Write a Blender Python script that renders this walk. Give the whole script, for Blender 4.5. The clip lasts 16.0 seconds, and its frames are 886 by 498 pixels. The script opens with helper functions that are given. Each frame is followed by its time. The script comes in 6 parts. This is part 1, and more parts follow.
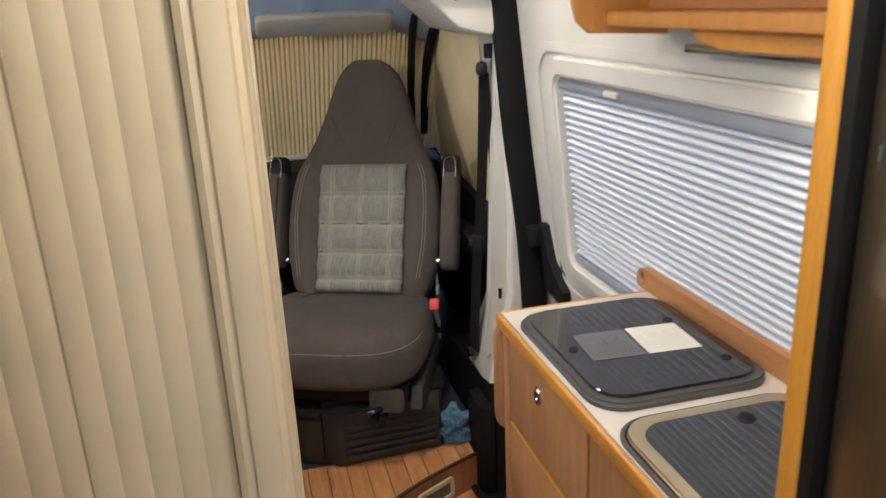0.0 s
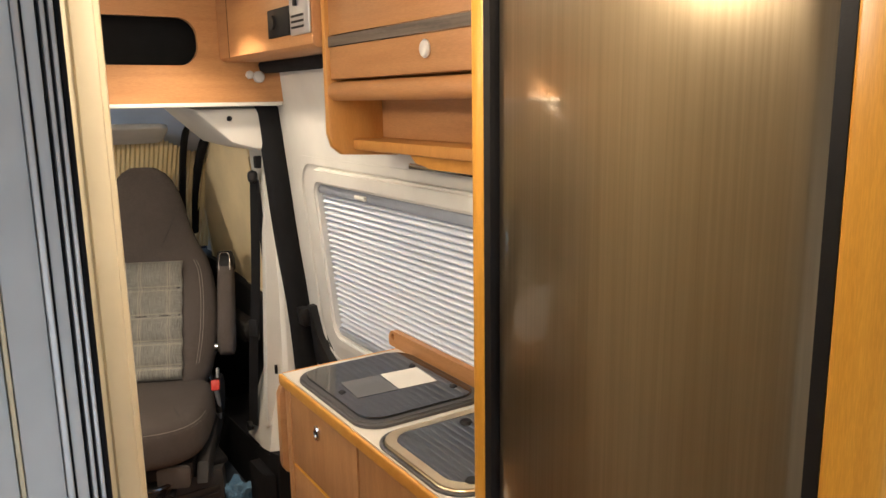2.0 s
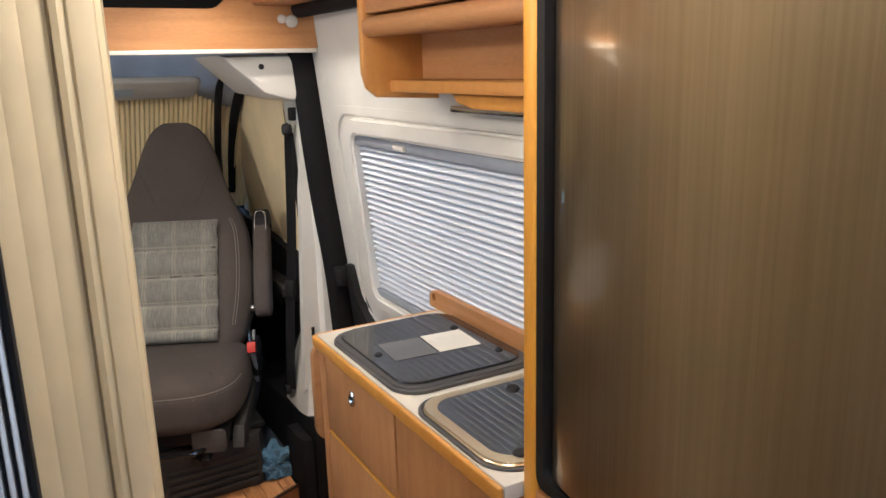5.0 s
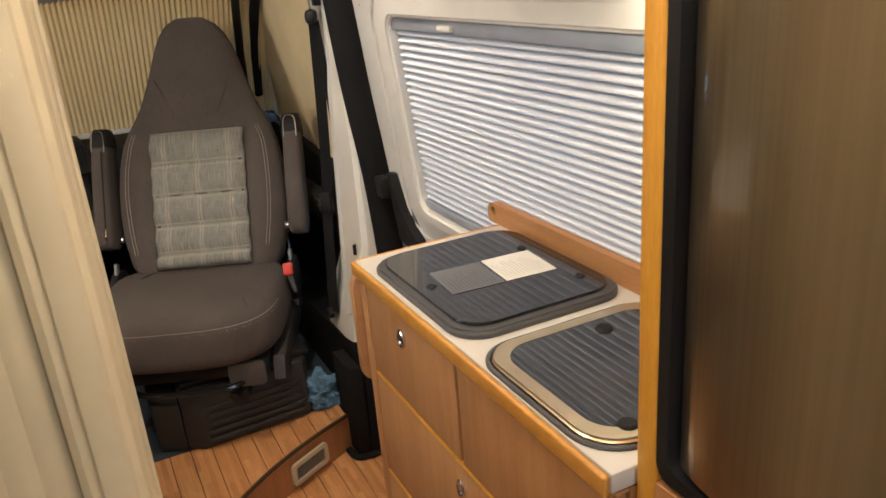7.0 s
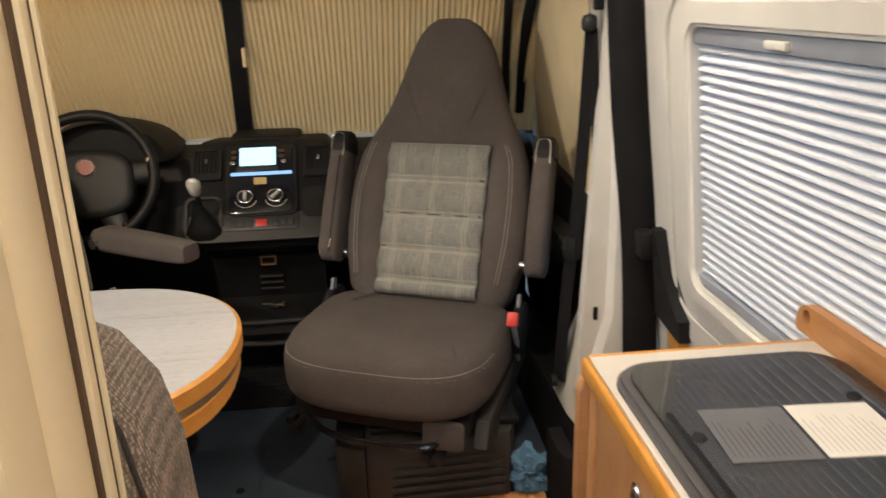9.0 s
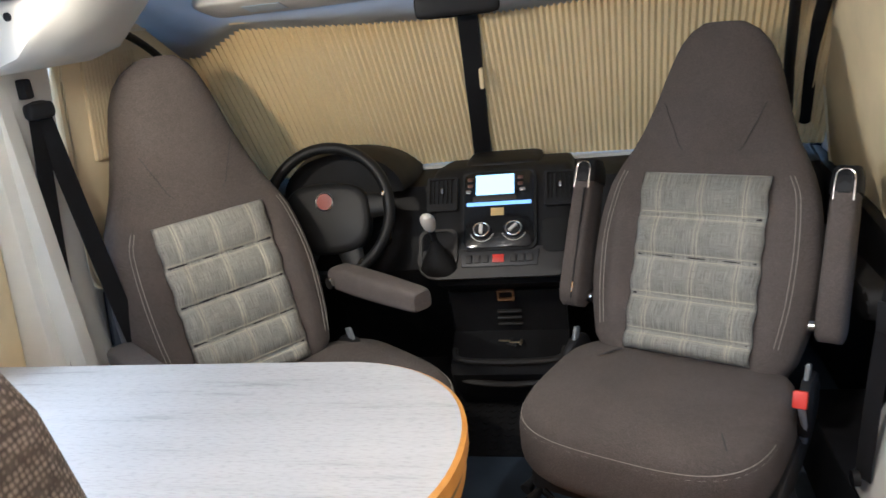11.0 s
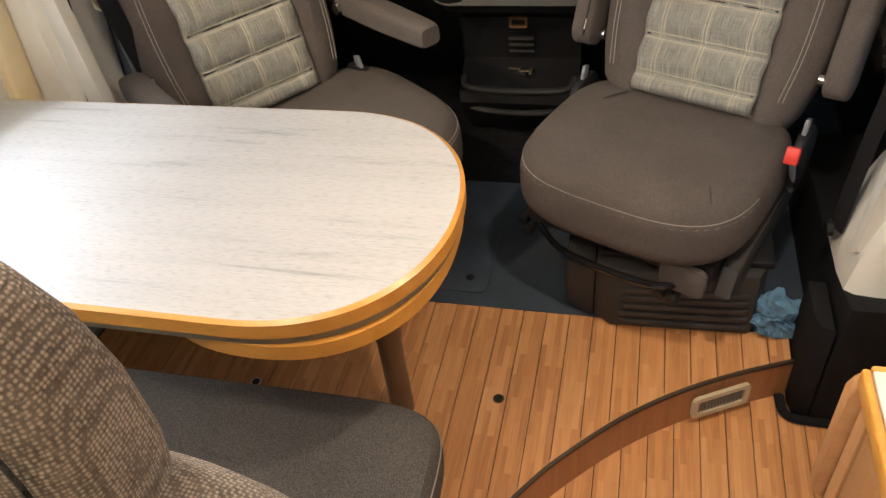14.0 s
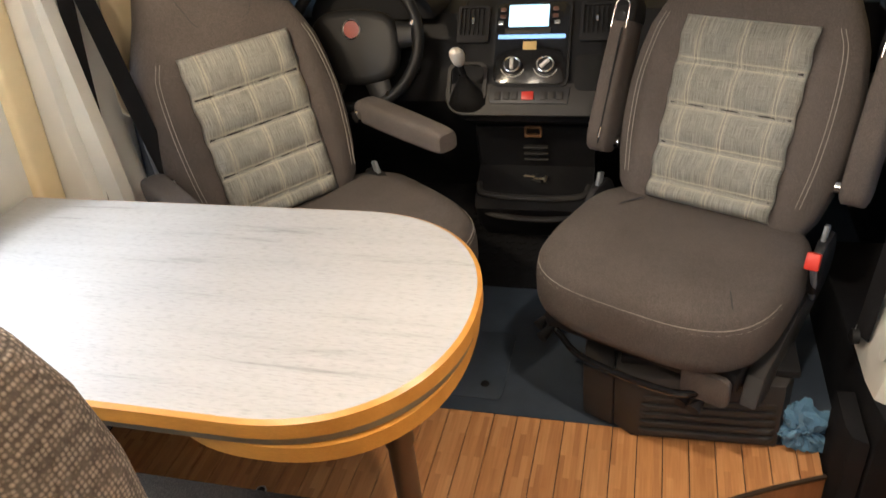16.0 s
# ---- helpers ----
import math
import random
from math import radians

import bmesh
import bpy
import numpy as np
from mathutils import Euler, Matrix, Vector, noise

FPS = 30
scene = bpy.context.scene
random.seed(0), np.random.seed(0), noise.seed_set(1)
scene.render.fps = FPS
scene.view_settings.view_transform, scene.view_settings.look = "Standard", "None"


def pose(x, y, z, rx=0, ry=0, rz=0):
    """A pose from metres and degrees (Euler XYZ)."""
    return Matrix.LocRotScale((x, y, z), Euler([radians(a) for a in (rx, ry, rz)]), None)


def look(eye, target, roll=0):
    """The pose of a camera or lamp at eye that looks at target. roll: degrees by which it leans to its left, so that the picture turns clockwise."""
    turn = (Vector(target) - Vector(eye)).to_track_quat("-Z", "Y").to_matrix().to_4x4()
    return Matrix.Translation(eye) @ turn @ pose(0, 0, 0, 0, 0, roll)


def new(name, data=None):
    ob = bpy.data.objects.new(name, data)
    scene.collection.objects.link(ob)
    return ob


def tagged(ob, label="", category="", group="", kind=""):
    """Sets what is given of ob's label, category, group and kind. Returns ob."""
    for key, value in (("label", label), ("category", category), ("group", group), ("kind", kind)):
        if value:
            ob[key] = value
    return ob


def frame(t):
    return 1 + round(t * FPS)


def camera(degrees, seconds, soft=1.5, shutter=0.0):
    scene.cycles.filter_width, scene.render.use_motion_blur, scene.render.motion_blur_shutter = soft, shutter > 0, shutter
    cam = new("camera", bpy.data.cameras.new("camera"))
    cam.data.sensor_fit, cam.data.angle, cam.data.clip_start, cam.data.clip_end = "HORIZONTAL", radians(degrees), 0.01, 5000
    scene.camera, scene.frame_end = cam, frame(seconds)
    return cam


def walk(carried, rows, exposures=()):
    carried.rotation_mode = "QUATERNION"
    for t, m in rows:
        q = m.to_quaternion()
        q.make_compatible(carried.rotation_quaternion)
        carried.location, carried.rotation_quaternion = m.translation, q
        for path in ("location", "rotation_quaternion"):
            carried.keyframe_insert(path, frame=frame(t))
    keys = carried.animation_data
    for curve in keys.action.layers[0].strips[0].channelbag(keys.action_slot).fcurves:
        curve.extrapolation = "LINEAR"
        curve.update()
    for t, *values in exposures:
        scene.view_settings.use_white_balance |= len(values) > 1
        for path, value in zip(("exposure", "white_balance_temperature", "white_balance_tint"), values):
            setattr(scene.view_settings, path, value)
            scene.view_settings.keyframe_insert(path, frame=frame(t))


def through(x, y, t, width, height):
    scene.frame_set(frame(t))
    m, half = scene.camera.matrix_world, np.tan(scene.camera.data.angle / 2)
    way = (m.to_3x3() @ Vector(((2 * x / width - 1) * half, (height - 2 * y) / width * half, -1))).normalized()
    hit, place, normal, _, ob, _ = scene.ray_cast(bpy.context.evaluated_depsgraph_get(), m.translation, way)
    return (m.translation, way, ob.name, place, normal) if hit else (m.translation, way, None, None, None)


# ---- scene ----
cam = camera(60.2, 16.0, shutter=0.4)
PATH = [
    (0, (0.1670, 0.1250, 1.4430), (0.6300, 1.9710, 0.8270), -2.60),
    (0.5, (0.1070, -0.0030, 1.4810), (0.7280, 1.8250, 0.9600), -0.60),
    (1, (0.0450, -0.1120, 1.4910), (0.9280, 1.6230, 1.0320), -0.20),
    (1.5, (0.0040, -0.2050, 1.5030), (1.0190, 1.4720, 1.1030), -0.80),
    (2, (-0.0020, -0.2380, 1.5020), (1.0550, 1.4150, 1.1150), -0.90),
    (2.5, (-0.0030, -0.2340, 1.5000), (1.0540, 1.4160, 1.1020), -1.10),
    (3, (0.0010, -0.2290, 1.4960), (1.0480, 1.4230, 1.0780), -1.10),
    (3.5, (0.0150, -0.2090, 1.4910), (1.0410, 1.4540, 1.0620), -1.10),
    (6, (0.1160, -0.0070, 1.4100), (0.9990, 1.7010, 0.8590), -2.50),
    (6.5, (0.1470, 0.0750, 1.3990), (0.9940, 1.7750, 0.7730), -3.40),
    (7, (0.1830, 0.1510, 1.3810), (0.9820, 1.8410, 0.6710), -4.70),
    (7.5, (0.2670, 0.2820, 1.3450), (0.9390, 1.9990, 0.5690), -6.00),
    (8, (0.3260, 0.3610, 1.3250), (0.8190, 2.1080, 0.4850), -4.60),
    (8.5, (0.3370, 0.4500, 1.3070), (0.6950, 2.2580, 0.5320), -3.10),
    (9, (0.3190, 0.5310, 1.3250), (0.5140, 2.4200, 0.6980), -1.50),
    (11.5, (0.3160, 0.8500, 1.4140), (-0.2020, 2.6680, 0.7630), -7.00),
    (12, (0.3230, 0.8630, 1.4300), (-0.2480, 2.5870, 0.5920), -6.60),
    (12.5, (0.3300, 0.8590, 1.4620), (-0.2420, 2.4610, 0.4100), -7.30),
    (13, (0.3440, 0.8560, 1.4910), (-0.1910, 2.3390, 0.2610), -8.00),
    (13.5, (0.3420, 0.8420, 1.5130), (-0.1420, 2.2790, 0.2090), -7.70),
    (14, (0.3430, 0.8410, 1.5180), (-0.1150, 2.2770, 0.2040), -7.40),
    (14.5, (0.3470, 0.8350, 1.5140), (-0.1170, 2.3040, 0.2390), -7.30),
    (15, (0.3430, 0.8460, 1.5070), (-0.1360, 2.3490, 0.2780), -7.30),
    (15.5, (0.3380, 0.8490, 1.4980), (-0.1500, 2.3910, 0.3210), -7.00),
    (16, (0.3330, 0.8430, 1.4910), (-0.1750, 2.4480, 0.4100), -6.60),
]
walk(cam, [(t, look(eye, target, roll)) for t, eye, target, roll in PATH],
     exposures=[(0.0, 1.45, 5350, 10), (1.2, 1.5, 5550, 10), (2.0, 1.48, 6150, 12), (3.5, 1.5, 5800, 12), (6.0, 1.5, 5350, 12), (7.5, 1.5, 6200, 11), (9.2, 1.65, 5800, 10), (11.4, 1.95, 4900, 9), (12.0, 2.0, 5100, 9), (13.0, 2.0, 5900, 10), (16.0, 2.0, 5800, 10)])

# ---- light and exposure ----
world = bpy.data.worlds.new("sky")
scene.world = world
world.use_nodes = True
_n = world.node_tree.nodes
_sky = _n.new("ShaderNodeTexSky")
_sky.sky_type = "NISHITA"
_sky.sun_disc = False
_sky.sun_elevation = radians(35)
_sky.sun_rotation = radians(236)
world.node_tree.links.new(_sky.outputs[0], _n["Background"].inputs[0])
_n["Background"].inputs[1].default_value = 0.15
sun = new("sun", bpy.data.lights.new("sun", "SUN"))
sun.data.energy, sun.data.angle, sun.data.color = 0.5, radians(15), (1.0, 0.96, 0.9)
sun.matrix_world = look((-3, -2, 4), (0, 1, 0))
WARM = (1.0, 0.81, 0.60)
CEILING_LAMPS = [(-0.21, 1.16, 1.76, 4.6), (0.52, 1.74, 1.76, 1.5), (0.35, 0.45, 1.76, 2.6), (0.25, -0.75, 1.76, 2.4)]
READING_LAMP = (-0.64, 1.85, 1.45, 9.5)
WINDOW_LIGHT = 1.0                 # daylight from the dinette window
REAR_LIGHT = 1.9                   # daylight from the rear windows


# ---- mesh helpers ----
def world_of(ob):
    m = ob.matrix_parent_inverse @ ob.matrix_basis
    return world_of(ob.parent) @ m if ob.parent else ob.matrix_basis.copy()


def part(name, bm, material, parent=None, label="", local=False, smooth=True):
    """One mesh object from bm under a thing or a part."""
    bmesh.ops.recalc_face_normals(bm, faces=bm.faces)
    me = bpy.data.meshes.new(name)
    bm.to_mesh(me)
    bm.free()
    me.materials.append(material)
    if smooth:
        me.polygons.foreach_set("use_smooth", [True] * len(me.polygons))
        me.set_sharp_from_angle(angle=radians(38))
    ob = new(name, me)
    if parent is not None:
        ob.parent = parent
        if not local:
            ob.matrix_parent_inverse = world_of(parent).inverted()
    if label:
        ob["label"] = label
    return ob


def thing(name, base, label, category, group="", rz=0.0, kind=""):
    ob = new(name)
    ob.matrix_basis = pose(*base, 0, 0, rz)
    ob.empty_display_size = 0.1
    return tagged(ob, label, category, group, kind)


def structure(name, bm, material, label="", category="structure", smooth=True):
    return tagged(part(name, bm, material, smooth=smooth), label, category, kind="structure")


def box(x0, x1, y0, y1, z0, z1, r=0.0, seg=2, bm=None):
    own = bmesh.new()
    v = [own.verts.new((x, y, z)) for x in (x0, x1) for y in (y0, y1) for z in (z0, z1)]
    for f in ((0, 1, 3, 2), (4, 6, 7, 5), (0, 4, 5, 1), (2, 3, 7, 6), (0, 2, 6, 4), (1, 5, 7, 3)):
        own.faces.new([v[i] for i in f])
    if r > 0:
        bmesh.ops.bevel(own, geom=own.edges[:], offset=r, segments=seg, profile=0.5, affect="EDGES")
    if bm is None:
        return own
    join(bm, own)
    return bm


def join(bm, own):
    me = bpy.data.meshes.new("tmp")
    own.to_mesh(me)
    own.free()
    bm.from_mesh(me)
    bpy.data.meshes.remove(me)
    return bm


def moved(bm, m):
    bmesh.ops.transform(bm, matrix=m, verts=bm.verts)
    return bm


def rrect(u0, u1, v0, v1, r, n=6):
    rs = r if isinstance(r, (tuple, list)) else (r,) * 4
    pts = []
    for (cu, cv, a0), q in zip(((u1, v1, 0), (u0, v1, 90), (u0, v0, 180), (u1, v0, 270)), rs):
        su, sv = (1 if cu == u1 else -1), (1 if cv == v1 else -1)
        for k in range(n + 1):
            a = radians(a0 + 90 * k / n)
            pts.append((cu - su * q + q * math.cos(a), cv - sv * q + q * math.sin(a)))
    return pts


def to3(axis, u, v, w):
    return {"z": (u, v, w), "x": (w, u, v), "y": (u, w, v)}[axis]


def prism(poly, a, b, axis="z", r=0.0, seg=2):
    bm = bmesh.new()
    lo = [bm.verts.new(to3(axis, u, v, a)) for u, v in poly]
    hi = [bm.verts.new(to3(axis, u, v, b)) for u, v in poly]
    bm.faces.new(lo[::-1])
    bm.faces.new(hi)
    n = len(poly)
    for i in range(n):
        bm.faces.new((lo[i], lo[(i + 1) % n], hi[(i + 1) % n], hi[i]))
    if r > 0:
        rim = [e for f in bm.faces if len(f.verts) == n for e in f.edges] if n > 4 else bm.edges[:]
        bmesh.ops.bevel(bm, geom=list(set(rim)), offset=r, segments=seg, profile=0.5, affect="EDGES")
    return bm


def holed(outer, holes, a, b, axis="z"):
    """A plate with openings that go through it."""
    bm = bmesh.new()
    edges = []
    for loop in (outer, *holes):
        vs = [bm.verts.new(to3(axis, u, v, a)) for u, v in loop]
        edges += [bm.edges.new((vs[i], vs[(i + 1) % len(vs)])) for i in range(len(vs))]
    bmesh.ops.triangle_fill(bm, use_beauty=True, use_dissolve=False, edges=edges)
    made = bmesh.ops.extrude_face_region(bm, geom=bm.faces[:])
    vs = [g for g in made["geom"] if isinstance(g, bmesh.types.BMVert)]
    bmesh.ops.translate(bm, verts=vs, vec=Vector(to3(axis, 0, 0, b - a)))
    return bm


def loft(rings, cap=True, closed=True):
    bm = bmesh.new()
    rows = [[bm.verts.new(p) for p in ring] for ring in rings]
    n = len(rows[0])
    for r0, r1 in zip(rows, rows[1:]):
        for i in range(n if closed else n - 1):
            j = (i + 1) % n
            bm.faces.new((r0[i], r0[j], r1[j], r1[i]))
    if cap and closed:
        bm.faces.new(rows[0][::-1])
        bm.faces.new(rows[-1])
    return bm


def smooth_path(pts, n):
    """Catmull-Rom through pts."""
    p = [Vector(q) for q in pts]
    p = [2 * p[0] - p[1]] + p + [2 * p[-1] - p[-2]]
    out = []
    for i in range(1, len(p) - 2):
        for k in range(n):
            t = k / n
            a, b, c, d = p[i - 1], p[i], p[i + 1], p[i + 2]
            out.append(0.5 * ((2 * b) + (c - a) * t + (2 * a - 5 * b + 4 * c - d) * t * t + (3 * b - a - 3 * c + d) * t ** 3))
    return out + [p[-2]]


def tube(pts, r, n=10, flat=1.0, up=(0, 0, 1)):
    """A tube along pts; flat under 1 makes it a strap."""
    pts = [Vector(p) for p in pts]
    rings = []
    for i, p in enumerate(pts):
        d = (pts[min(i + 1, len(pts) - 1)] - pts[max(i - 1, 0)]).normalized()
        s = d.cross(Vector(up))
        s = s.normalized() if s.length > 1e-4 else Vector((1, 0, 0))
        t = s.cross(d)
        rr = r[i] if isinstance(r, (list, tuple)) else r
        rings.append([p + s * rr * math.cos(2 * math.pi * k / n) + t * rr * flat * math.sin(2 * math.pi * k / n) for k in range(n)])
    return loft(rings)


def disc_tube(c, axis, r, h, n=24, r2=None, bev=0.0):
    """A cylinder or cone from c along axis."""
    c, axis = Vector(c), Vector(axis).normalized()
    q = axis.to_track_quat("Z", "Y").to_matrix()
    r2 = r if r2 is None else r2
    prof = [(r, 0.0), (r2, h)] if bev <= 0 else [(r - bev, 0), (r, bev), (r2, h - bev), (r2 - bev, h)]
    return loft([[c + q @ Vector((rr * math.cos(2 * math.pi * k / n), rr * math.sin(2 * math.pi * k / n), hh)) for k in range(n)] for rr, hh in prof])


def ring_torus(c, axis, big, small, n=40, m=10, squash=1.0):
    c = Vector(c)
    q = Vector(axis).normalized().to_track_quat("Z", "Y").to_matrix()
    bm = bmesh.new()
    rows = []
    for i in range(n):
        a = 2 * math.pi * i / n
        rows.append([bm.verts.new(c + q @ Vector(((big + small * math.cos(b)) * math.cos(a), (big + small * math.cos(b)) * math.sin(a), squash * small * math.sin(b))))
                     for b in (2 * math.pi * k / m for k in range(m))])
    for i in range(n):
        for k in range(m):
            bm.faces.new((rows[i][k], rows[(i + 1) % n][k], rows[(i + 1) % n][(k + 1) % m], rows[i][(k + 1) % m]))
    return bm


def supell(hw, hd, e, n=28):
    """Points of a superellipse of half width hw and half depth hd."""
    out = []
    for k in range(n):
        a = 2 * math.pi * k / n
        c, s = math.cos(a), math.sin(a)
        out.append((hw * math.copysign(abs(c) ** (2 / e), c), hd * math.copysign(abs(s) ** (2 / e), s)))
    return out


def pillow(x0, x1, y0, y1, z0, z1, e=5, ez=4, n=36, m=14, dome=0.0):
    """A cushion: rounded in plan and in section."""
    cx, cy, hx, hy = (x0 + x1) / 2, (y0 + y1) / 2, (x1 - x0) / 2, (y1 - y0) / 2
    rings = []
    for i in range(m + 1):
        s = -1 + 2 * i / m
        k = max(1e-3, (1 - abs(s) ** ez)) ** (1 / ez)
        inset = (1 - k) * (z1 - z0) * 0.55
        rings.append([(cx + u, cy + v, (z0 + z1) / 2 + s * (z1 - z0) / 2) for u, v in supell(hx - inset, hy - inset, e, n)])
    bm = loft(rings, cap=True)
    return bm


# ---- materials ----
def shader(name):
    m = bpy.data.materials.new(name)
    m.use_nodes = True
    return m, m.node_tree, m.node_tree.nodes["Principled BSDF"]


def coords(nt, scale=(1, 1, 1)):
    tc, mp = nt.nodes.new("ShaderNodeTexCoord"), nt.nodes.new("ShaderNodeMapping")
    mp.inputs["Scale"].default_value = scale
    nt.links.new(tc.outputs["Object"], mp.inputs["Vector"])
    return mp.outputs["Vector"]


def noise_tex(nt, vec, scale, detail=4.0, rough=0.55):
    t = nt.nodes.new("ShaderNodeTexNoise")
    t.inputs["Scale"].default_value, t.inputs["Detail"].default_value, t.inputs["Roughness"].default_value = scale, detail, rough
    nt.links.new(vec, t.inputs["Vector"])
    return t.outputs["Fac"]


def ramp(nt, fac, stops):
    r = nt.nodes.new("ShaderNodeValToRGB")
    while len(r.color_ramp.elements) < len(stops):
        r.color_ramp.elements.new(0.5)
    for e, (p, c) in zip(r.color_ramp.elements, stops):
        e.position, e.color = p, (*c, 1)
    nt.links.new(fac, r.inputs["Fac"])
    return r.outputs["Color"]


def mixed(nt, fac, a, b, kind="MIX"):
    m = nt.nodes.new("ShaderNodeMix")
    m.data_type, m.blend_type = "RGBA", kind
    for val, sock in ((fac, m.inputs[0]), (a, m.inputs[6]), (b, m.inputs[7])):
        if isinstance(val, (int, float)):
            sock.default_value = val
        elif isinstance(val, tuple):
            sock.default_value = (*val, 1)
        else:
            nt.links.new(val, sock)
    return m.outputs[2]


def bump(nt, b, height, strength, distance=0.001):
    n = nt.nodes.new("ShaderNodeBump")
    n.inputs["Strength"].default_value, n.inputs["Distance"].default_value = strength, distance
    nt.links.new(height, n.inputs["Height"])
    nt.links.new(n.outputs["Normal"], b.inputs["Normal"])


def plain(name, c, rough=0.5, metal=0.0, vary=0.12, grain=300.0, relief=0.15, coat=0.0):
    """Paint, plastic or metal with faint stains and a fine grain."""
    m, nt, b = shader(name)
    vec = coords(nt)
    big, fine = noise_tex(nt, vec, 6.0), noise_tex(nt, vec, grain, 2.0)
    lo, hi = tuple(max(0, x * (1 - vary)) for x in c), tuple(min(1, x * (1 + vary)) for x in c)
    nt.links.new(ramp(nt, big, [(0.35, lo), (0.65, hi)]), b.inputs["Base Color"])
    mr = nt.nodes.new("ShaderNodeMapRange")
    mr.inputs[3].default_value, mr.inputs[4].default_value = max(0.02, rough - 0.07), min(1, rough + 0.07)
    nt.links.new(noise_tex(nt, vec, 25.0), mr.inputs[0])
    nt.links.new(mr.outputs[0], b.inputs["Roughness"])
    b.inputs["Metallic"].default_value = metal
    b.inputs["Coat Weight"].default_value = coat
    bump(nt, b, fine, relief, 0.0006)
    return m


def wood(name, dark, light, along="y", rough=0.42, stretch=14.0, fine=60.0):
    m, nt, b = shader(name)
    s = {"x": (1, stretch, stretch), "y": (stretch, 1, stretch), "z": (stretch, stretch, 1)}[along]
    vec = coords(nt, s)
    grain, hair = noise_tex(nt, vec, 3.0, 5.0, 0.6), noise_tex(nt, vec, fine, 3.0)
    base = ramp(nt, grain, [(0.3, dark), (0.7, light)])
    col = mixed(nt, 0.22, base, ramp(nt, hair, [(0.4, tuple(x * 0.6 for x in dark)), (0.62, light)]))
    nt.links.new(col, b.inputs["Base Color"])
    b.inputs["Roughness"].default_value = rough
    bump(nt, b, hair, 0.12, 0.0006)
    return m


def fabric(name, c, pitch=0.0016, contrast=0.35, relief=0.6, rough=0.92, speck=None):
    """Woven cloth: two crossed wave patterns."""
    m, nt, b = shader(name)
    vec = coords(nt)
    outs = []
    for ax in ("X", "Z", "Y"):
        w = nt.nodes.new("ShaderNodeTexWave")
        w.bands_direction = ax
        w.inputs["Scale"].default_value = 0.314 / pitch
        w.inputs["Distortion"].default_value = 1.5
        w.inputs["Detail"].default_value = 1.0
        nt.links.new(vec, w.inputs["Vector"])
        outs.append(w.outputs["Fac"])
    ad = nt.nodes.new("ShaderNodeMath"); ad.operation = "MULTIPLY"
    nt.links.new(outs[0], ad.inputs[0]); nt.links.new(outs[1], ad.inputs[1])
    ad2 = nt.nodes.new("ShaderNodeMath"); ad2.operation = "ADD"
    nt.links.new(ad.outputs[0], ad2.inputs[0]); nt.links.new(outs[2], ad2.inputs[1])
    half = nt.nodes.new("ShaderNodeMath"); half.operation = "MULTIPLY"; half.inputs[1].default_value = 0.6
    nt.links.new(ad2.outputs[0], half.inputs[0])
    lo, hi = tuple(x * (1 - contrast) for x in c), (speck or tuple(min(1, x * (1 + contrast)) for x in c))
    weave = ramp(nt, half.outputs[0], [(0.15, lo), (0.85, hi)])
    big = noise_tex(nt, vec, 9.0)
    nt.links.new(mixed(nt, 0.35, weave, ramp(nt, big, [(0.3, lo), (0.7, hi)])), b.inputs["Base Color"])
    b.inputs["Roughness"].default_value = rough
    b.inputs["Sheen Weight"].default_value = 0.1
    bump(nt, b, half.outputs[0], relief, 0.0008)
    return m


def tweed(name, dark, pale, scale, loose=1.0):
    """Coarse woven cloth: pale thread crossings between dark gaps."""
    m, nt, b = shader(name)
    vec = coords(nt)
    v = nt.nodes.new("ShaderNodeTexVoronoi")
    v.inputs["Scale"].default_value, v.inputs["Randomness"].default_value = scale, loose
    nt.links.new(vec, v.inputs["Vector"])
    dots = ramp(nt, v.outputs["Distance"], [(0.18, pale), (0.55, dark)])
    tone = ramp(nt, noise_tex(nt, vec, scale * 0.45, 2.0), [(0.35, dark), (0.7, pale)])
    big = ramp(nt, noise_tex(nt, vec, 8.0), [(0.3, (0.8, 0.8, 0.8)), (0.7, (1, 1, 1))])
    nt.links.new(mixed(nt, 1.0, mixed(nt, 0.2, dots, tone), big, "MULTIPLY"), b.inputs["Base Color"])
    b.inputs["Roughness"].default_value = 0.95
    inv = nt.nodes.new("ShaderNodeMath"); inv.operation = "SUBTRACT"; inv.inputs[0].default_value = 1.0
    nt.links.new(v.outputs["Distance"], inv.inputs[1])
    bump(nt, b, inv.outputs[0], 0.8, 0.0012)
    return m


